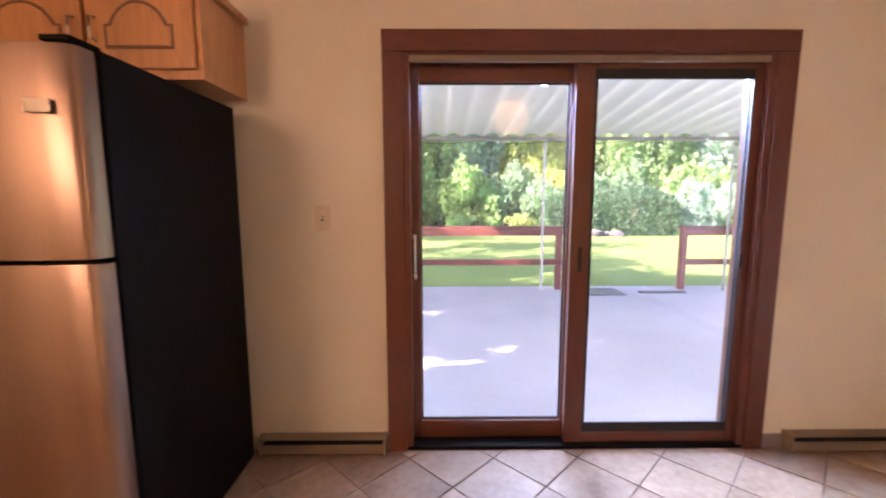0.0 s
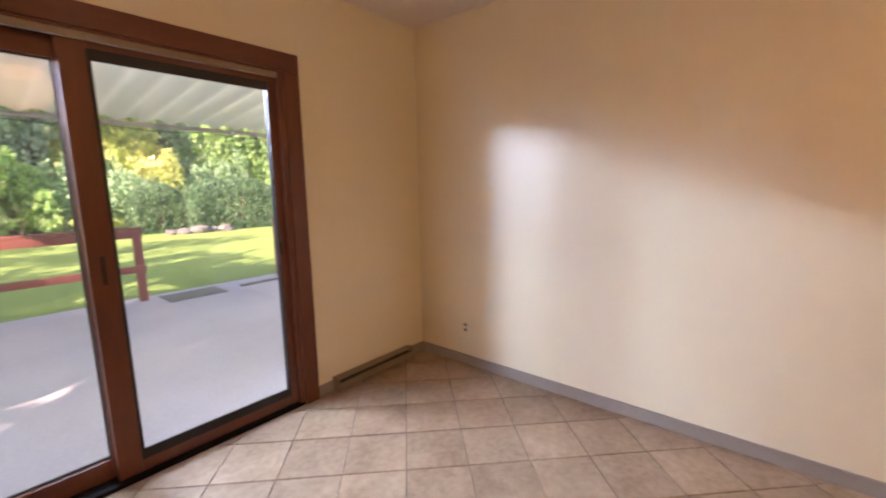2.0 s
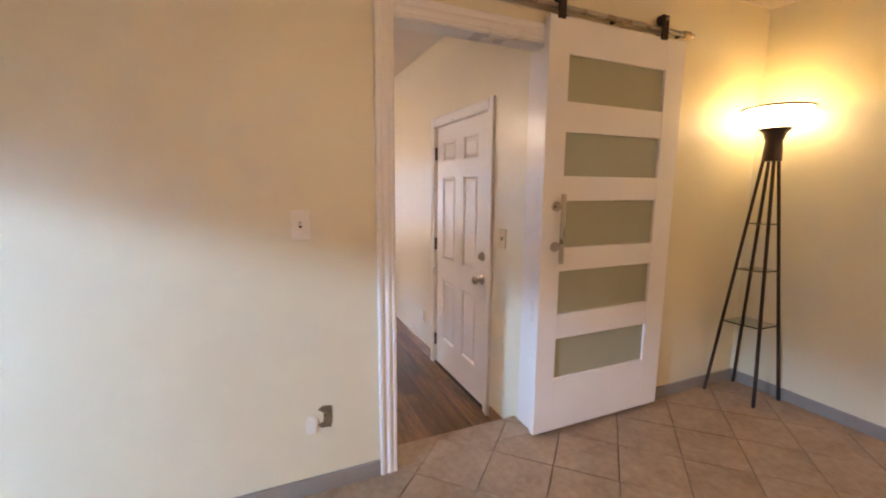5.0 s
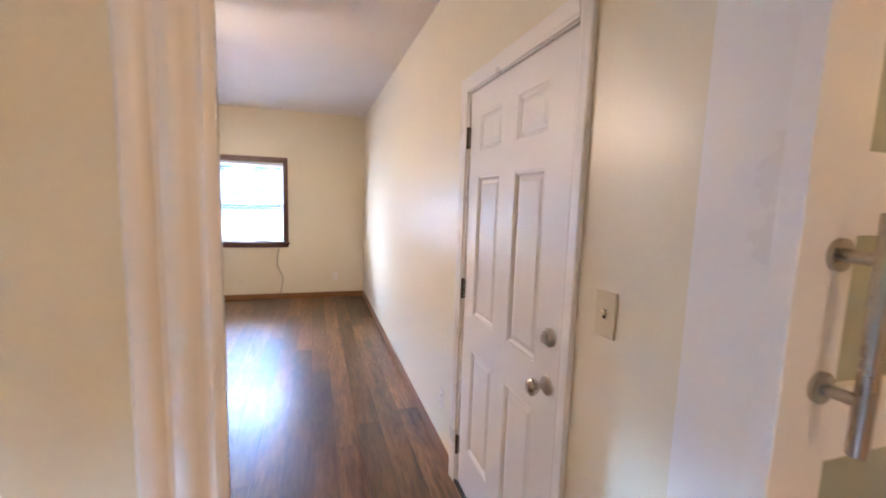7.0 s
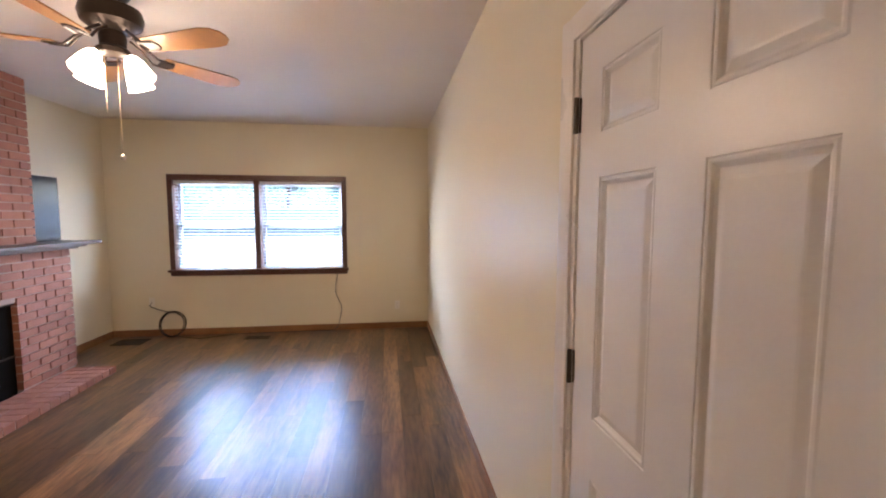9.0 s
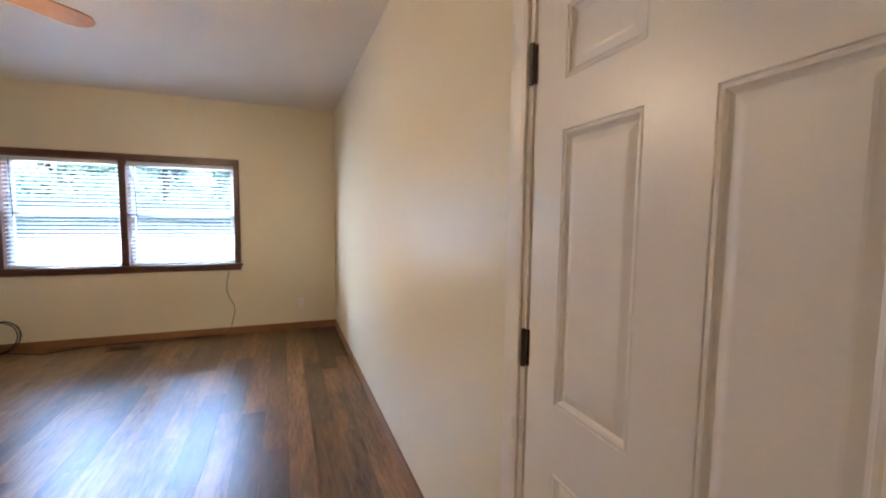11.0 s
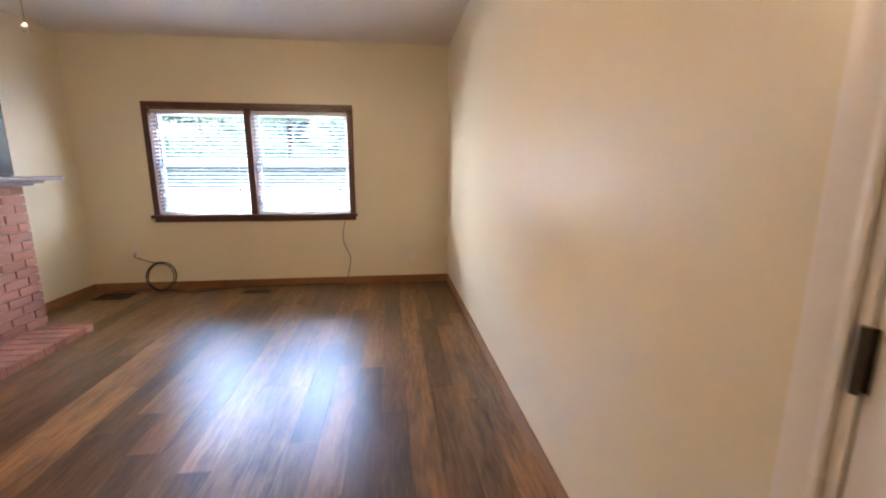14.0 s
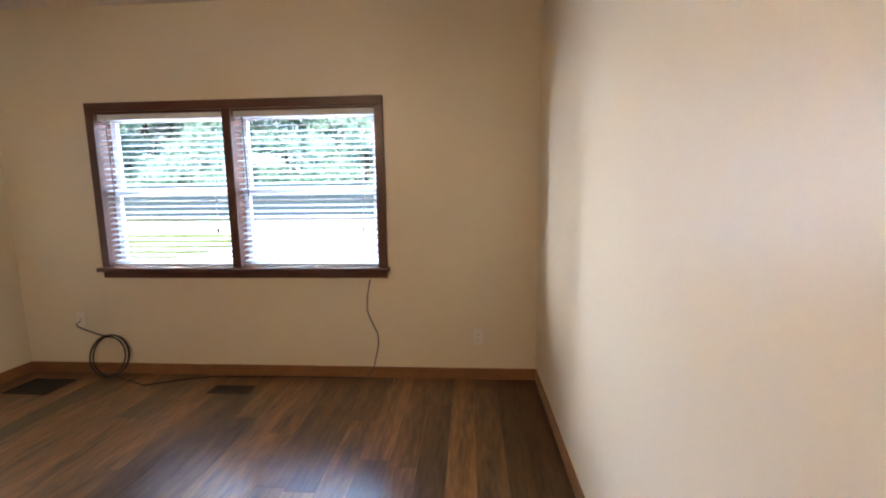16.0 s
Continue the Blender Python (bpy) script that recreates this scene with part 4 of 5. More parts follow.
# mantel shelf with its moulding
mt = thing("mantel_shelf", (6.98, 1.95, MZ), "dark wood mantel shelf on stepped moulding", "mantel")
part("shelf", bx(5.70, 8.27, 1.83, LN - 0.001, MZ + 0.042, MZ + 0.072, bevel=0.006), WINWOOD, mt)
part("moulding", bx(5.80, 8.16, 1.90, LN - 0.001, MZ + 0.02, MZ + 0.042, bevel=0.006), WINWOOD, mt)
part("moulding", bx(5.85, 8.11, 1.945, LN - 0.001, MZ + 0.001, MZ + 0.02, bevel=0.004), WINWOOD, mt)
# hearth
hearth = thing("hearth", (6.98, 1.8, LZ), "low brick hearth before the fireplace", "hearth")
HX0, HX1, HY0, HY1, HZ = 5.97, 8.0, 1.61, 2.0, LZ + 0.065
part("mortar", bx(HX0 + 0.006, HX1 - 0.006, HY0 + 0.006, HY1, LZ, HZ - 0.006), MORTAR, hearth)
# dark panel standing on the mantel
tv = thing("television", (8.02, 2.25, MZ + 0.072), "dark flat television standing on the mantel", "television")
part("frame", bx(7.775, 8.30, 2.225, 2.255, MZ + 0.075, MZ + 0.70, bevel=0.008), RUBBER, tv)
part("screen", bx(7.79, 8.285, 2.2225, 2.2255, MZ + 0.10, MZ + 0.685), SCREEN, tv, "dark grey screen")
part("foot", bx(7.9, 8.2, 2.18, 2.30, MZ + 0.0725, MZ + 0.079, bevel=0.002), RUBBER, tv)

# ---- cables, vents ----
coil = thing("cable_coil", (LE - 0.03, 1.62, LZ), "coiled black cable leaning against the wall", "cable")
for k, (r, dx) in enumerate(((0.150, 0.0), (0.158, 0.012), (0.145, 0.02))):
    pts = []
    for i in range(41):
        a = 2 * math.pi * i / 40
        z = 0.166 + r * math.sin(a)
        pts.append((LE - 0.022 - 0.02 * (1 - z / 0.33) * 4 - dx, 1.655 + r * math.cos(a) + 0.006 * k, LZ + z))
    part("loop", tube(bmesh.new(), pts, 0.0055, 6), CABLE, coil, "", True)
part("lead", tube(bmesh.new(), [(LE - 0.012, 1.925, 0.235), (LE - 0.035, 1.94, 0.215), (LE - 0.035, 1.92, 0.19), (LE - 0.03, 1.86, 0.165), (LE - 0.03, 1.79, 0.14), (LE - 0.035, 1.72, 0.125)], 0.0045, 6), CABLE, coil, "", True)
part("tail", tube(bmesh.new(), [(LE - 0.10, 1.60, LZ + 0.012), (LE - 0.16, 1.42, LZ + 0.006), (LE - 0.22, 1.28, LZ + 0.006), (LE - 0.10, 1.02, LZ + 0.006), (LE - 0.06, 0.86, LZ + 0.006), (LE - 0.04, 0.4, LZ + 0.006), (LE - 0.03, -0.2, LZ + 0.006), (LE - 0.035, -0.34, LZ + 0.006)], 0.0045, 6), CABLE, coil, "", True)
wire = thing("hanging_cable", (LE - 0.02, -0.42, WZ0 - 0.08), "thin dark cable hanging from the window to the floor", "cable")
part("wire", tube(bmesh.new(), [(LE - 0.012, -0.395, 0.57), (LE - 0.012, -0.37, 0.45), (LE - 0.012, -0.365, 0.33), (LE - 0.012, -0.40, 0.24), (LE - 0.012, -0.44, 0.16), (LE - 0.012, -0.445, 0.08), (LE - 0.014, -0.42, -0.03), (LE - 0.02, -0.40, -0.12), (LE - 0.03, -0.345, LZ + 0.012)], 0.0042, 6), CORD, wire, "", True)
part("wire", tube(bmesh.new(), [(LE - 0.008, -0.41, 0.57), (LE - 0.008, -0.40, 0.47), (LE - 0.008, -0.375, 0.37)], 0.002, 6), PLASTIC, wire, "thin pale wire", True)


def vent(x, y, sx, sy, mat, label):
    t = thing("floor_vent", (x, y, LZ), label, "floor vent")
    b = bmesh.new()
    f = 0.014
    for d in ((x - sx, x + sx, y - sy, y - sy + f), (x - sx, x + sx, y + sy - f, y + sy), (x - sx, x - sx + f, y - sy + f, y + sy - f), (x + sx - f, x + sx, y - sy + f, y + sy - f)):
        box(b, *d, LZ, LZ + 0.006, 0.002)
    part("frame", b, mat, t)
    part("backing", bx(x - sx + f, x + sx - f, y - sy + f, y + sy - f, LZ, LZ + 0.0016), SLOT, t)
    n = 11
    for i in range(n):
        yy = y - sy + f + (i + 0.5) * (2 * sy - 2 * f) / n
        part("slat", bx(x - sx + f, x + sx - f, yy - 0.003, yy + 0.003, LZ + 0.0018, LZ + 0.005), mat, t)


vent(9.03, 0.58, 0.06, 0.15, HINGE, "brown metal floor register by the window")
vent(9.02, 2.05, 0.12, 0.17, SLOT, "black metal floor register in the corner")

# ---- outdoors: ground, patio, roof ----
g = bmesh.new()
prism(g, [(-400, -400), (400, -400), (400, 400), (-400, 400)], -0.9, -0.62)
structure("ground", g, GRASS, "green mown lawn", "lawn")
structure("lawn", bx(-60, 60, 7.05, 60, -0.7, -0.16), GRASS, "sunlit green back lawn", "lawn")
structure("patio", bx(-6.0, 8.2, N + 0.16, 7.05, -0.6, -0.10, bevel=0.01), CONCRETE, "grey concrete patio slab", "patio")
structure("driveway", bx(LE + 0.16, 26, -30, 6.9, -0.7, -0.45), PALECON, "bright concrete drive beside the house", "driveway")

roof = thing("patio_roof", (1.1, 4.7, 2.4), "white corrugated metal patio roof on thin posts", "patio roof")
bm = bmesh.new()
RX0, RX1 = -1.1, 8.2
ZA, ZB, YB = 2.72, 2.24, 6.75
PITCH = 0.29
npt = int((RX1 - RX0) / PITCH) * 10
rows_ = []
for yy, zz, amp in ((N + 0.165, ZA, 0.008), (YB, ZB, 0.06)):
    top_, low_ = [], []
    for i in range(npt + 1):
        x = RX0 + (RX1 - RX0) * i / npt
        s = abs(math.sin(math.pi * (x - RX0) / PITCH))
        h = zz + amp * s
        low_.append(bm.verts.new((x, yy, h)))
        top_.append(bm.verts.new((x, yy, h + 0.004)))
    rows_.append((low_, top_))
for i in range(npt):
    for k in (0, 1):
        bm.faces.new((rows_[0][k][i], rows_[0][k][i + 1], rows_[1][k][i + 1], rows_[1][k][i]))
    bm.faces.new((rows_[1][0][i], rows_[1][0][i + 1], rows_[1][1][i + 1], rows_[1][1][i]))
part("sheet", bm, METALWHITE, roof, "", True)
part("edge_beam", bx(RX0, RX1, 6.685, 6.735, ZB - 0.05, ZB + 0.004, bevel=0.004), BASE_GREY, roof, "weathered grey edge beam")
for x in (-1.05, 2.15, 5.0, 8.0):
    part("post", rod(bmesh.new(), (x, 6.70, -0.10), (x, 6.70, ZB - 0.05), 0.019, seg=12), GALV, roof, "thin galvanised steel post", True)
part("wide_post", bx(5.06, 5.20, 6.56, 6.68, -0.10, ZB - 0.0, bevel=0.01), METALWHITE, roof, "broad white corner post")


# string of clear bulbs under the roof's edge
string = thing("string_lights", (1.5, 6.58, 2.12), "black wire with small clear bulbs under the patio roof's edge", "string lights")
wire = []
for i in range(49):
    x = -1.0 + i * 0.18
    wire.append((x, 6.58, 2.165 - 0.035 * math.sin(math.pi * (i % 6) / 6)))
part("wire", tube(bmesh.new(), wire, 0.004, 6), CABLE, string, "", True)
for i in range(3, 49, 6):
    x, y, z = wire[i]
    bulb = part("bulb", lathe(bmesh.new(), [(0.006, 0.0), (0.014, -0.012), (0.022, -0.035), (0.017, -0.054), (0.002, -0.062)], (x, y, z - 0.03), seg=12), CLEAR, string, "clear glass bulb", True)
    part("socket", rod(bmesh.new(), (x, y, z - 0.03), (x, y, z), 0.011, seg=10), CABLE, bulb)


def railing(x0, x1, posts, label):
    t = thing("patio_railing", ((x0 + x1) / 2, 6.82, -0.1), label, "railing", "patio railings")
    for x in posts:
        part("post", bx(x - 0.045, x + 0.045, 6.78, 6.87, -0.10, 0.86, bevel=0.006), REDRAIL, t)
    part("top_rail", bx(x0, x1, 6.75, 6.89, 0.862, 0.90, bevel=0.006), REDRAIL, t)
    part("upper_rail", bx(x0, x1, 6.742, 6.778, 0.76, 0.858, bevel=0.005), REDRAIL, t)
    part("lower_rail", bx(x0, x1, 6.742, 6.778, 0.30, 0.39, bevel=0.005), REDRAIL, t)


railing(-3.4, 2.49, (-3.3, -0.02, 2.44), "red-brown painted wooden patio railing")
railing(4.35, 8.15, (4.40, 6.6, 8.1), "red-brown painted wooden patio railing")
mat_ = thing("door_mat", (3.1, 6.55, -0.10), "thin dark mat lying at the patio edge", "mat")
part("mat", bx(2.62, 3.35, 6.38, 6.86, -0.10, -0.088, bevel=0.003), CORD, mat_)


board = thing("edge_board", (4.0, 6.6, -0.10), "thin dark weathered board lying along the patio edge", "board")
part("board", bx(3.62, 4.32, 6.52, 6.60, -0.10, -0.075, bevel=0.004), CORD, board)


# ---- trees, shrubs and hedge ----
def leaves(rng, n, shape, size):
    """Many small folded leaves scattered by shape(), which gives a place."""
    v, f = [], []
    for _ in range(n):
        p = shape()
        a = Euler((rng.uniform(0, 6.3), rng.uniform(0, 6.3), rng.uniform(0, 6.3))).to_matrix()
        s = size * rng.uniform(0.6, 1.4)
        k = len(v)
        for q in ((-0.5, 0, 0), (0, -0.32, 0.08), (0.5, 0, 0), (0, 0.32, 0.08)):
            v.append(p + a @ (Vector(q) * s))
        f += [(k, k + 1, k + 2), (k, k + 2, k + 3)]
    return v, f


def leafy(name, v, f, mat, parent, origin):
    me = bpy.data.meshes.new(name)
    me.from_pydata([p - origin for p in v], [], f)
    me.materials.append(mat)
    ob = new(name, me)
    ob.parent = parent
    ORIGIN[ob] = origin
    return ob


def tree(x, y, height, spread, low, mat, seed, n, label, size=0.24):
    rng = random.Random(seed)
    base = Vector((x, y, -0.2))
    t = thing("tree", base, label, "tree", "trees behind the lawn")
    b = bmesh.new()
    rod(b, base, base + Vector((0.1, 0.05, height * 0.45)), 0.17 + height * 0.008, 0.12, 10)
    top = base + Vector((0.1, 0.05, height * 0.45))
    rod(b, top, base + Vector((-0.2, 0.2, height * 0.85)), 0.12, 0.03, 8)
    clumps = []
    for _ in range(9):
        a, h = rng.uniform(0, 6.28), rng.uniform(0.25, 0.9)
        tip = base + Vector((math.cos(a) * spread * (1.15 - h) * 0.9, math.sin(a) * spread * (1.15 - h) * 0.9, height * h))
        rod(b, base + Vector((0.06, 0.03, height * h * 0.62)), tip, 0.06, 0.015, 6)
    part("trunk", b, BARK, t)
    for _ in range(46):
        h = rng.uniform(low, 1.0)
        w = spread * math.sqrt(max(0.05, 1 - ((h - 0.45) / 0.6) ** 2))
        a, r = rng.uniform(0, 6.28), w * math.sqrt(rng.uniform(0.1, 1))
        clumps.append((base + Vector((math.cos(a) * r, math.sin(a) * r, height * h)), rng.uniform(0.5, 1.15) * spread * 0.27))

    def place():
        c, r = rng.choice(clumps)
        d = Vector((rng.gauss(0, 1), rng.gauss(0, 1), rng.gauss(0, 0.8)))
        return c + d.normalized() * r * rng.uniform(0.5, 1.0)
    v, f = leaves(rng, n, place, size)
    leafy("crown", v, f, mat, t, base)


def shrub(name, x, y, sx, sy, h, mat, seed, n, label, boxy=False, size=0.16, z0=-0.17):
    rng = random.Random(seed)
    base = Vector((x, y, z0))
    t = thing(name, base, label, "hedge" if boxy else "shrub", "" if boxy else "shrubs along the lawn")
    b = bmesh.new()
    for _ in range(5):
        rod(b, base + Vector((rng.uniform(-0.2, 0.2) * sx, rng.uniform(-0.2, 0.2) * sy, 0)), base + Vector((rng.uniform(-0.5, 0.5) * sx, rng.uniform(-0.5, 0.5) * sy, h * 0.75)), 0.035, 0.01, 6)
    part("stems", b, BARK, t)
    lumps = [(Vector((rng.uniform(-0.62, 0.62) * sx, rng.uniform(-0.62, 0.62) * sy, h * rng.uniform(0.25, 0.8))), rng.uniform(0.25, 0.42)) for _ in range(14)]

    def place():
        if boxy:
            p = Vector([rng.uniform(-1, 1) for _ in range(3)])
            k = rng.randrange(3)
            p[k] = math.copysign(rng.uniform(0.86, 1.0), p[k])
            drop = 0.22 * h * (abs(p.x) ** 3 + abs(p.y) ** 3) * (0.5 + 0.5 * p.z)
            return base + Vector((p.x * sx, p.y * sy, max(0.03, h * (0.5 + 0.5 * p.z) - drop + 0.05 * math.sin(p.x * 7))))
        c, r = rng.choice(lumps)
        d = Vector((rng.gauss(0, 1), rng.gauss(0, 1), rng.gauss(0, 1))).normalized() * rng.uniform(0.6, 1)
        p = base + c + Vector((d.x * sx * r, d.y * sy * r, d.z * h * r))
        p.z = max(p.z, z0 + 0.03)
        return p
    v, f = leaves(rng, n, place, size)
    leafy("foliage", v, f, mat, t, base)


rg = random.Random(7)
TREES = [(-9, 25, 12, 4.2, 0), (-4.5, 23, 11, 3.8, 1), (-0.5, 25, 13, 4.2, 0), (3.2, 24, 12, 3.6, 2), (6.8, 27, 13, 3.8, 1), (10.5, 25.5, 12, 4.2, 2), (15, 25, 13, 4.6, 0), (20, 24, 12, 4.4, 1), (26, 22, 12, 4.6, 0),
         (-14, 23, 12, 4.4, 1), (1, 33, 15, 5, 3), (9, 34, 15, 5, 0), (18, 33, 15, 5, 3), (-8, 33, 15, 5, 0), (28, 31, 15, 5, 2),
         (-12, 29.5, 14, 4.6, 0), (-3.2, 29, 14, 4.6, 2), (4.8, 29.5, 14, 4.6, 0), (13.2, 29, 14, 4.6, 5), (22, 29, 14, 4.6, 0)]
for i, (x, y, hgt, sp, k) in enumerate(TREES):
    tree(x, y, hgt, sp, 0.06, LEAF[k], 100 + i, 14000, "tall leafy green tree behind the lawn" if k != 1 else "tall yellow-green leafy tree behind the lawn", 0.29)
for i in range(26):
    x = -11 + i * 1.5 + rg.uniform(-0.5, 0.5)
    shrub("shrub", x, 20.6 + rg.uniform(-0.7, 1.2), rg.uniform(1.2, 1.7), 1.0, rg.uniform(1.9, 3.4), LEAF[rg.choice((0, 5, 2, 0, 5, 0, 1))], 300 + i, 3000, "dense leafy shrub at the back of the lawn", size=0.2)
shrub("hedge", 8.3, 17.4, 1.75, 0.9, 2.0, LEAF[3], 400, 9000, "clipped dark green hedge with rounded top on the lawn", True, 0.12)
shrub("hedge", 5.9, 18.2, 0.9, 0.7, 1.75, LEAF[3], 401, 3200, "clipped dark green hedge on the lawn", True, 0.13)
shrub("shrub", 11.6, 17.6, 1.3, 1.0, 2.2, LEAF[5], 402, 6000, "pale drooping leafy shrub beside the clipped hedge", size=0.17)
for i in range(15):
    x = -13 + i * 2.6 + rg.uniform(-0.6, 0.6)
    shrub("shrub", x, 22.6 + rg.uniform(-0.5, 0.6), 2.3, 1.2, rg.uniform(5.0, 6.6), LEAF[(0, 5, 1, 2, 0)[i % 5]], 340 + i, 6500, "tall dense leafy shrub under the trees", size=0.24)
# out-of-view trees added to break the low sun into dapples on the patio
for i, (x, y, hgt) in enumerate(((-5.4, 2.3, 6.0), (-8.5, 4.4, 7.5), (-7.6, 1.4, 7.0), (-12.0, 3.6, 9.5), (-10.0, 7.6, 9.0), (-13.0, 12.5, 10.0), (-11.0, 17.0, 10.0))):
    tree(x, y, hgt, 3.2 if hgt > 6.5 else 2.2, 0.25, LEAF[1], 150 + i, 4200, "unseen yellow-green tree added to dapple patio and lawn")
for i, (x, y) in enumerate(((-2.0, 19.2), (1.6, 19.0), (4.3, 19.1), (7.4, 18.7), (13.6, 17.6))):
    shrub("shrub", x, y, 0.9, 0.6, 0.75 if i != 4 else 1.9, LEAF[(1, 0, 1, 2, 0)[i]], 420 + i, 900, "low green plant at the lawn's edge", size=0.15)

def stone(x, y, r, seed):
    """A weathered lump of rock, flattened where it lies."""
    rng = random.Random(seed)
    t = bmesh.new()
    bmesh.ops.create_icosphere(t, subdivisions=2, radius=r, matrix=Matrix.Translation((x, y, -0.16 + r * 0.35)))
    for v in t.verts:
        d = v.co - Vector((x, y, -0.16 + r * 0.35))
        v.co = Vector((x, y, -0.16 + r * 0.35)) + Vector((d.x * 1.3, d.y, d.z * 0.7)) * rng.uniform(0.82, 1.12)
    tagged(part("garden_stone", t, STONE, None, "", True), "grey garden stone lying at the lawn's edge", "stone", "stones by the hedge")


for i, (x, y, r) in enumerate(((6.2, 16.6, 0.22), (6.65, 16.5, 0.28), (7.1, 16.6, 0.2), (7.5, 16.45, 0.24), (5.8, 16.7, 0.17))):
    stone(x, y, r, 700 + i)

# beyond the living room window: neighbouring house and trees
nb = thing("neighbour_house", (27, 0, -0.45), "pale low house with grey-blue roof across the drive", "house")
part("wall", bx(21, 29, -14, 34, -0.6, 0.55), SIDING, nb)
b = bmesh.new()
prism(b, [(20.5, 0.55), (29.5, 0.55), (25.0, 1.75)], -14.5, 34.5, Matrix(((1, 0, 0, 0), (0, 0, 1, 0), (0, 1, 0, 0), (0, 0, 0, 1))))
part("roof", b, ROOFING, nb)
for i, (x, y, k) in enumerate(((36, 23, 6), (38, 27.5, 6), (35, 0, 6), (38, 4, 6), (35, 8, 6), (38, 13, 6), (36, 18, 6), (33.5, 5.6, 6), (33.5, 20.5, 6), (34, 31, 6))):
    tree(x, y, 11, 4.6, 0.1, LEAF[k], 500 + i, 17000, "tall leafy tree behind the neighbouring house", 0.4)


# ---- pieces: tiles, planks, bricks ----
def piece(name, me, parent, at):
    ob = new(name, me)
    ob.parent = parent
    ob.location = Vector(at) - ORIGIN[parent]
    return ob


def clip(poly, x0, x1, y0, y1):
    """A polygon cut to a rectangle."""
    for ax, lim, sgn in ((0, x0, 1), (0, x1, -1), (1, y0, 1), (1, y1, -1)):
        res = []
        for p, q in zip(poly, poly[1:] + poly[:1]):
            a, b = sgn * (p[ax] - lim), sgn * (q[ax] - lim)
            if a >= 0:
                res.append(p)
            if (a > 0) != (b > 0) and abs(a - b) > 1e-9:
                t = a / (a - b)
                res.append((p[0] + (q[0] - p[0]) * t, p[1] + (q[1] - p[1]) * t))
        poly = res
        if len(poly) < 3:
            return []
    return poly


bm = bmesh.new()
box(bm, W, E, S, N, -0.3, -0.006)
box(bm, E, LX + 0.012, DY0, DY1, -0.3, -0.006)
floor_k = structure("floor", bm, GROUT, "beige stone tiles laid diagonally with dark grout", "floor")
ORIGIN[floor_k] = Vector()
D = 0.437
half = D / 2 - 0.0035
full_tile = finish("tile", prism(bmesh.new(), [(half, 0), (0, half), (-half, 0), (0, -half)], -0.006, 0.0, None, 0.0022), TILE)
rest = bmesh.new()
for i in range(-14, 15):
    for j in range(-30, 8):
        cx = 1.07 + D / 2 + i * D + (D / 2 if j % 2 else 0)
        cy = 2.19 + j * D / 2
        quad = [(cx + half, cy), (cx, cy + half), (cx - half, cy), (cx, cy - half)]
        for zone in ((W + 0.001, E - 0.001, S + 0.001, N - 0.001), (E + 0.001, LX + 0.012, DY0 + 0.002, DY1 - 0.002)):
            poly = clip(quad, *zone)
            if not poly:
                continue
            poly = [p for k, p in enumerate(poly) if math.hypot(p[0] - poly[k - 1][0], p[1] - poly[k - 1][1]) > 1e-4]
            if len(poly) < 3:
                continue
            px, py = sum(p[0] for p in poly) / len(poly), sum(p[1] for p in poly) / len(poly)
            if px < -0.5:
                prism(rest, poly, -0.006, 0.0, None, 0.0)
            elif len(poly) == 4 and abs(px - cx) < 1e-4 and abs(py - cy) < 1e-4:
                piece("tile", full_tile, floor_k, (cx, cy, 0))
            else:
                piece("tile", finish("tile_cut", prism(bmesh.new(), [(p[0] - px, p[1] - py) for p in poly], -0.006, 0.0, None, 0.0), TILE), floor_k, (px, py, 0))
r_ = part("tiles_beyond", rest, TILE, floor_k)
tagged(r_, kind="stuff")

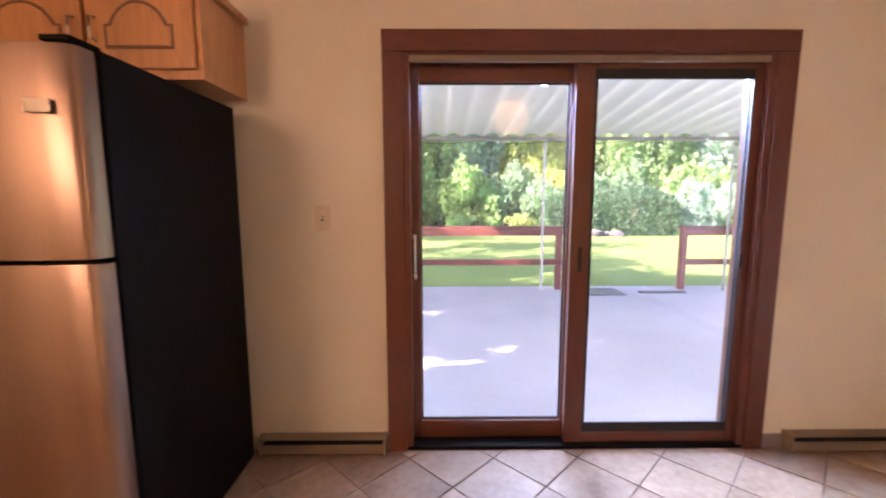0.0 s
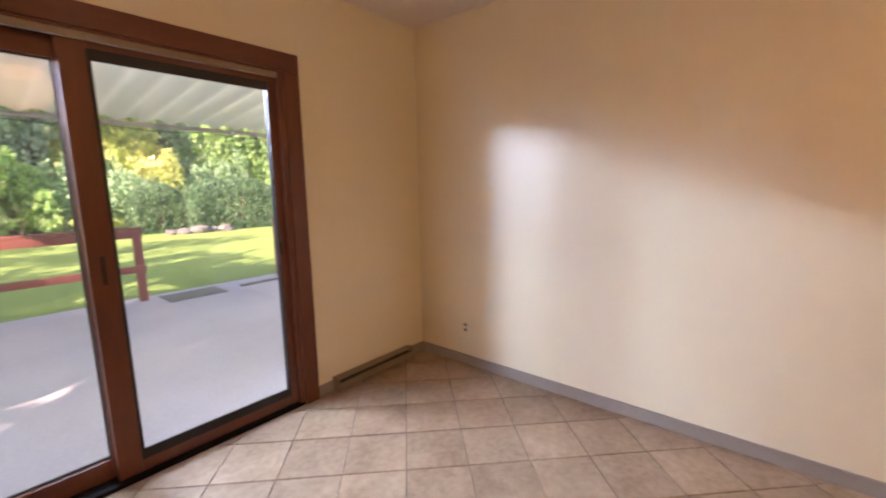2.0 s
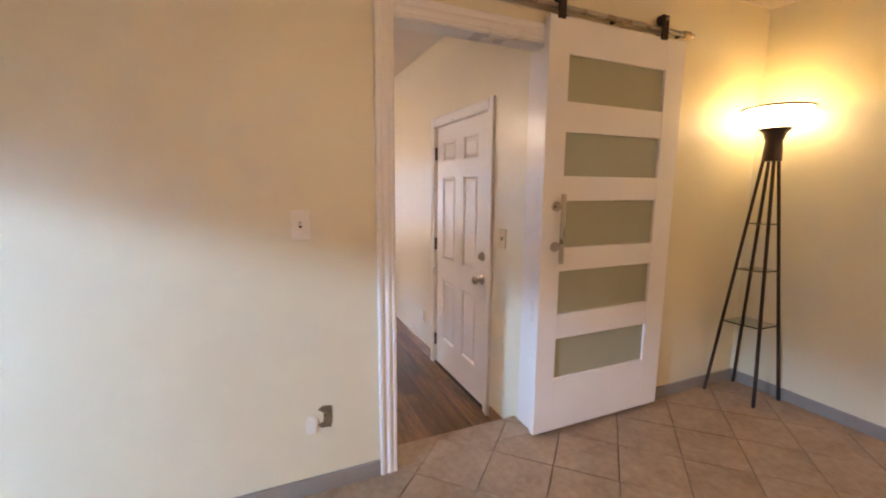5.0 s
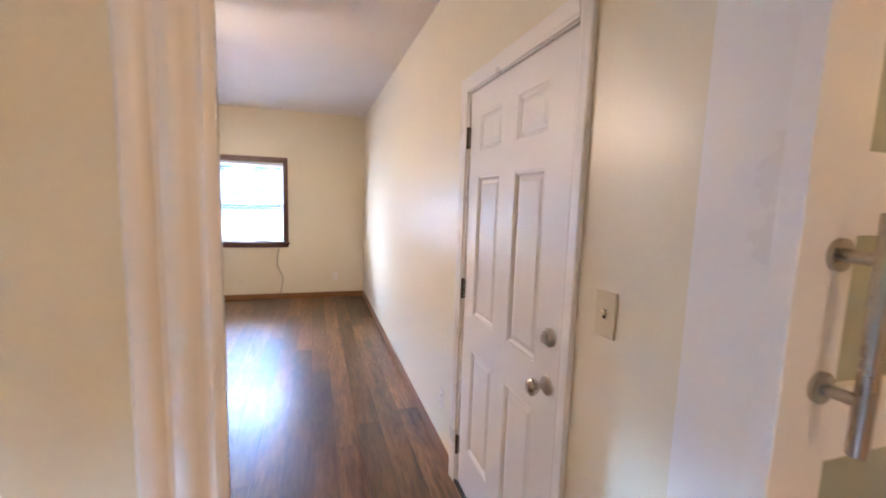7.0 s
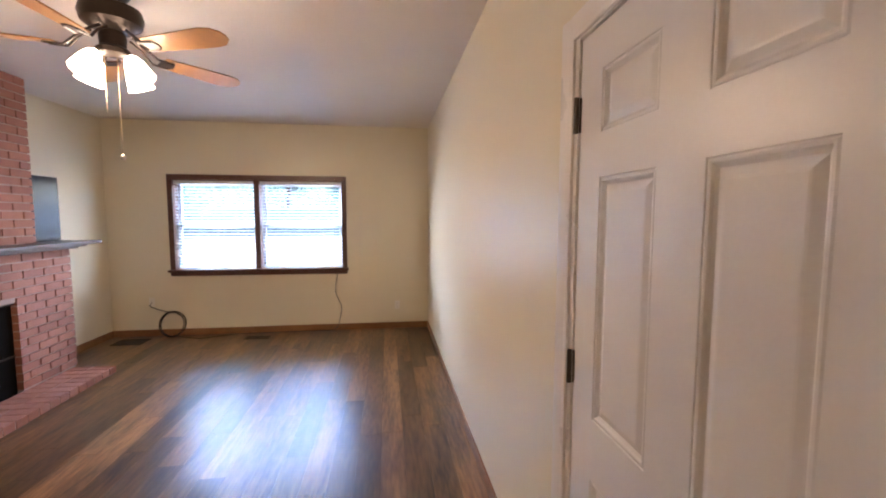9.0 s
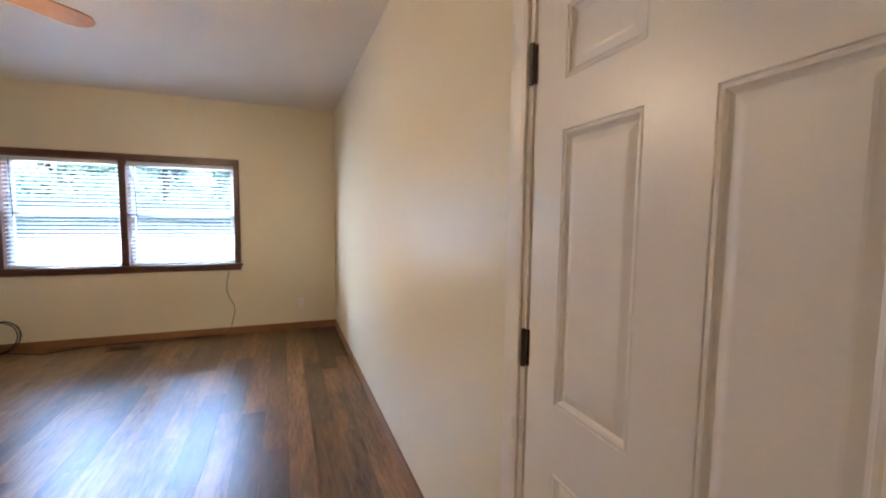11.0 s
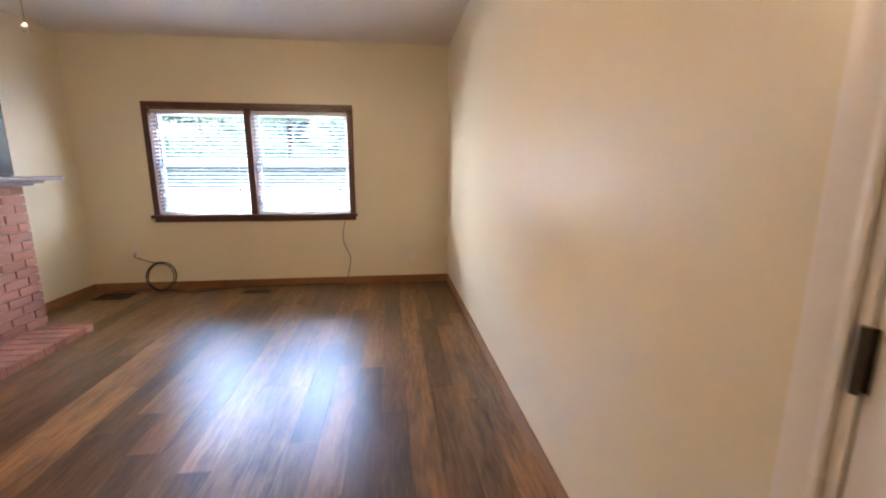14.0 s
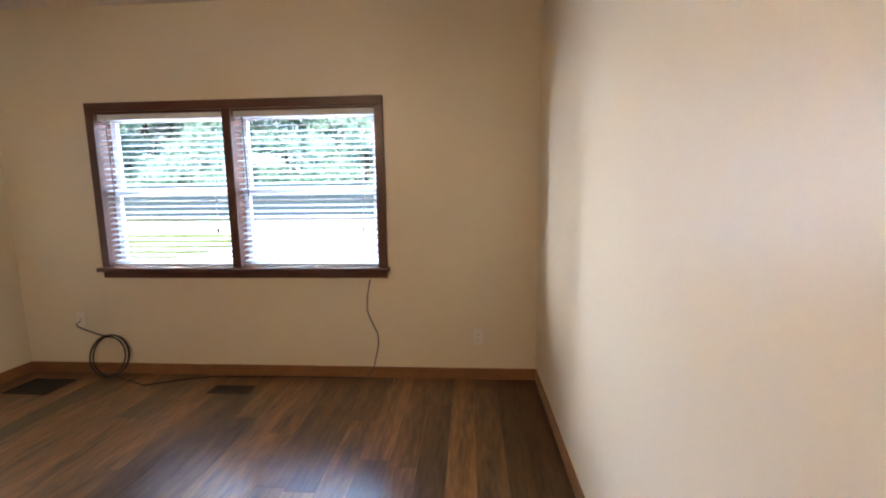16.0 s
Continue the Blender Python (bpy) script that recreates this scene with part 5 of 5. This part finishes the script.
floor_l = structure("living_floor", bx(LX + 0.012, LE, LS, LN, LZ - 0.25, LZ - 0.004), SUBFLOOR, "dark brown wood-look plank floor", "floor")
ORIGIN[floor_l] = Vector()
structure("step_riser", bx(LX + 0.002, LX + 0.012, DY0, DY1, LZ, -0.007), OAKBASE, "wooden riser of the step down", "step")
rp = random.Random(3)
PW = 0.152
MES = {}
y = LS + 0.001
while y < LN - 0.02:
    y1 = min(y + PW, LN - 0.001)
    x = LX + 0.013 - rp.uniform(0, 1.0)
    while x < LE - 0.001:
        x1 = x + 1.2
        a, b = max(x, LX + 0.013), min(x1, LE - 0.001)
        if b - a > 0.03:
            w_, l_ = y1 - y - 0.0012, b - a - 0.0012
            key = (round(w_, 4), round(l_, 4))
            if key not in MES:
                MES[key] = finish("plank", prism(bmesh.new(), [(-l_ / 2, -w_ / 2), (l_ / 2, -w_ / 2), (l_ / 2, w_ / 2), (-l_ / 2, w_ / 2)], -0.004, 0.0), PLANK)
            piece("plank", MES[key], floor_l, ((a + b) / 2, (y + y1) / 2, LZ))
        x = x1
    y = y1

BL, BH, BT, BJ = 0.203, 0.062, 0.05, 0.011
rb = random.Random(11)
BMES = {}


def brick(parent, x0, x1, y0, y1, z0, z1):
    key = (round(x1 - x0, 3), round(y1 - y0, 3), round(z1 - z0, 3))
    if key not in BMES:
        b = bmesh.new()
        hx, hy, hz = key[0] / 2, key[1] / 2, key[2] / 2
        prism(b, [(-hx, -hy), (hx, -hy), (hx, hy), (-hx, hy)], -hz, hz, None, 0.003)
        BMES[key] = finish("brick", b, BRICK)
    piece("brick", BMES[key], parent, ((x0 + x1) / 2, (y0 + y1) / 2 + rb.uniform(-0.002, 0.002), (z0 + z1) / 2))


def courses(x0, x1, yf, z0, z1, hole=None, side=True):
    n = max(1, round((z1 - z0) / (BH + BJ)))
    ch = (z1 - z0) / n
    for c in range(n):
        za, zb = z0 + c * ch + BJ / 2, z0 + (c + 1) * ch - BJ / 2
        spans = [(x0, x1)]
        if hole and za < hole[2] - 0.01:
            spans = [(x0, hole[0]), (hole[1], x1)]
        for s0, s1 in spans:
            x = s1
            first = True
            while x > s0 + 0.02:
                w = BL if (c % 2 == 0 or not first) else BL / 2
                a = max(s0, x - w)
                if a > 6.2:
                    brick(fp, a, x, yf, yf + BT, za, zb)
                first = False
                x = a - BJ
        # return side of the breast
        if side:
            y = yf + BT + BJ
            while y < LN - 0.03:
                e = min(y + (BL if c % 2 else BL * 0.75), LN - 0.002)
                brick(fp, x1 - BT, x1, y, e, za, zb)
                y = e + BJ


courses(LX0, LX1, FY, LZ + 0.066, MZ, (OX0, OX1, OZ))
courses(UX0, UX1, UY, MZ + 0.072, TOP - 0.003)
# hearth bricks laid on edge
x = HX1
while x > HX0:
    a = max(HX0, x - 0.092)
    brick(hearth, a, x, HY0, HY0 + 0.19, LZ + 0.002, HZ)
    brick(hearth, a, x, HY0 + 0.2, HY1 - 0.004, LZ + 0.002, HZ)
    x = a - 0.01
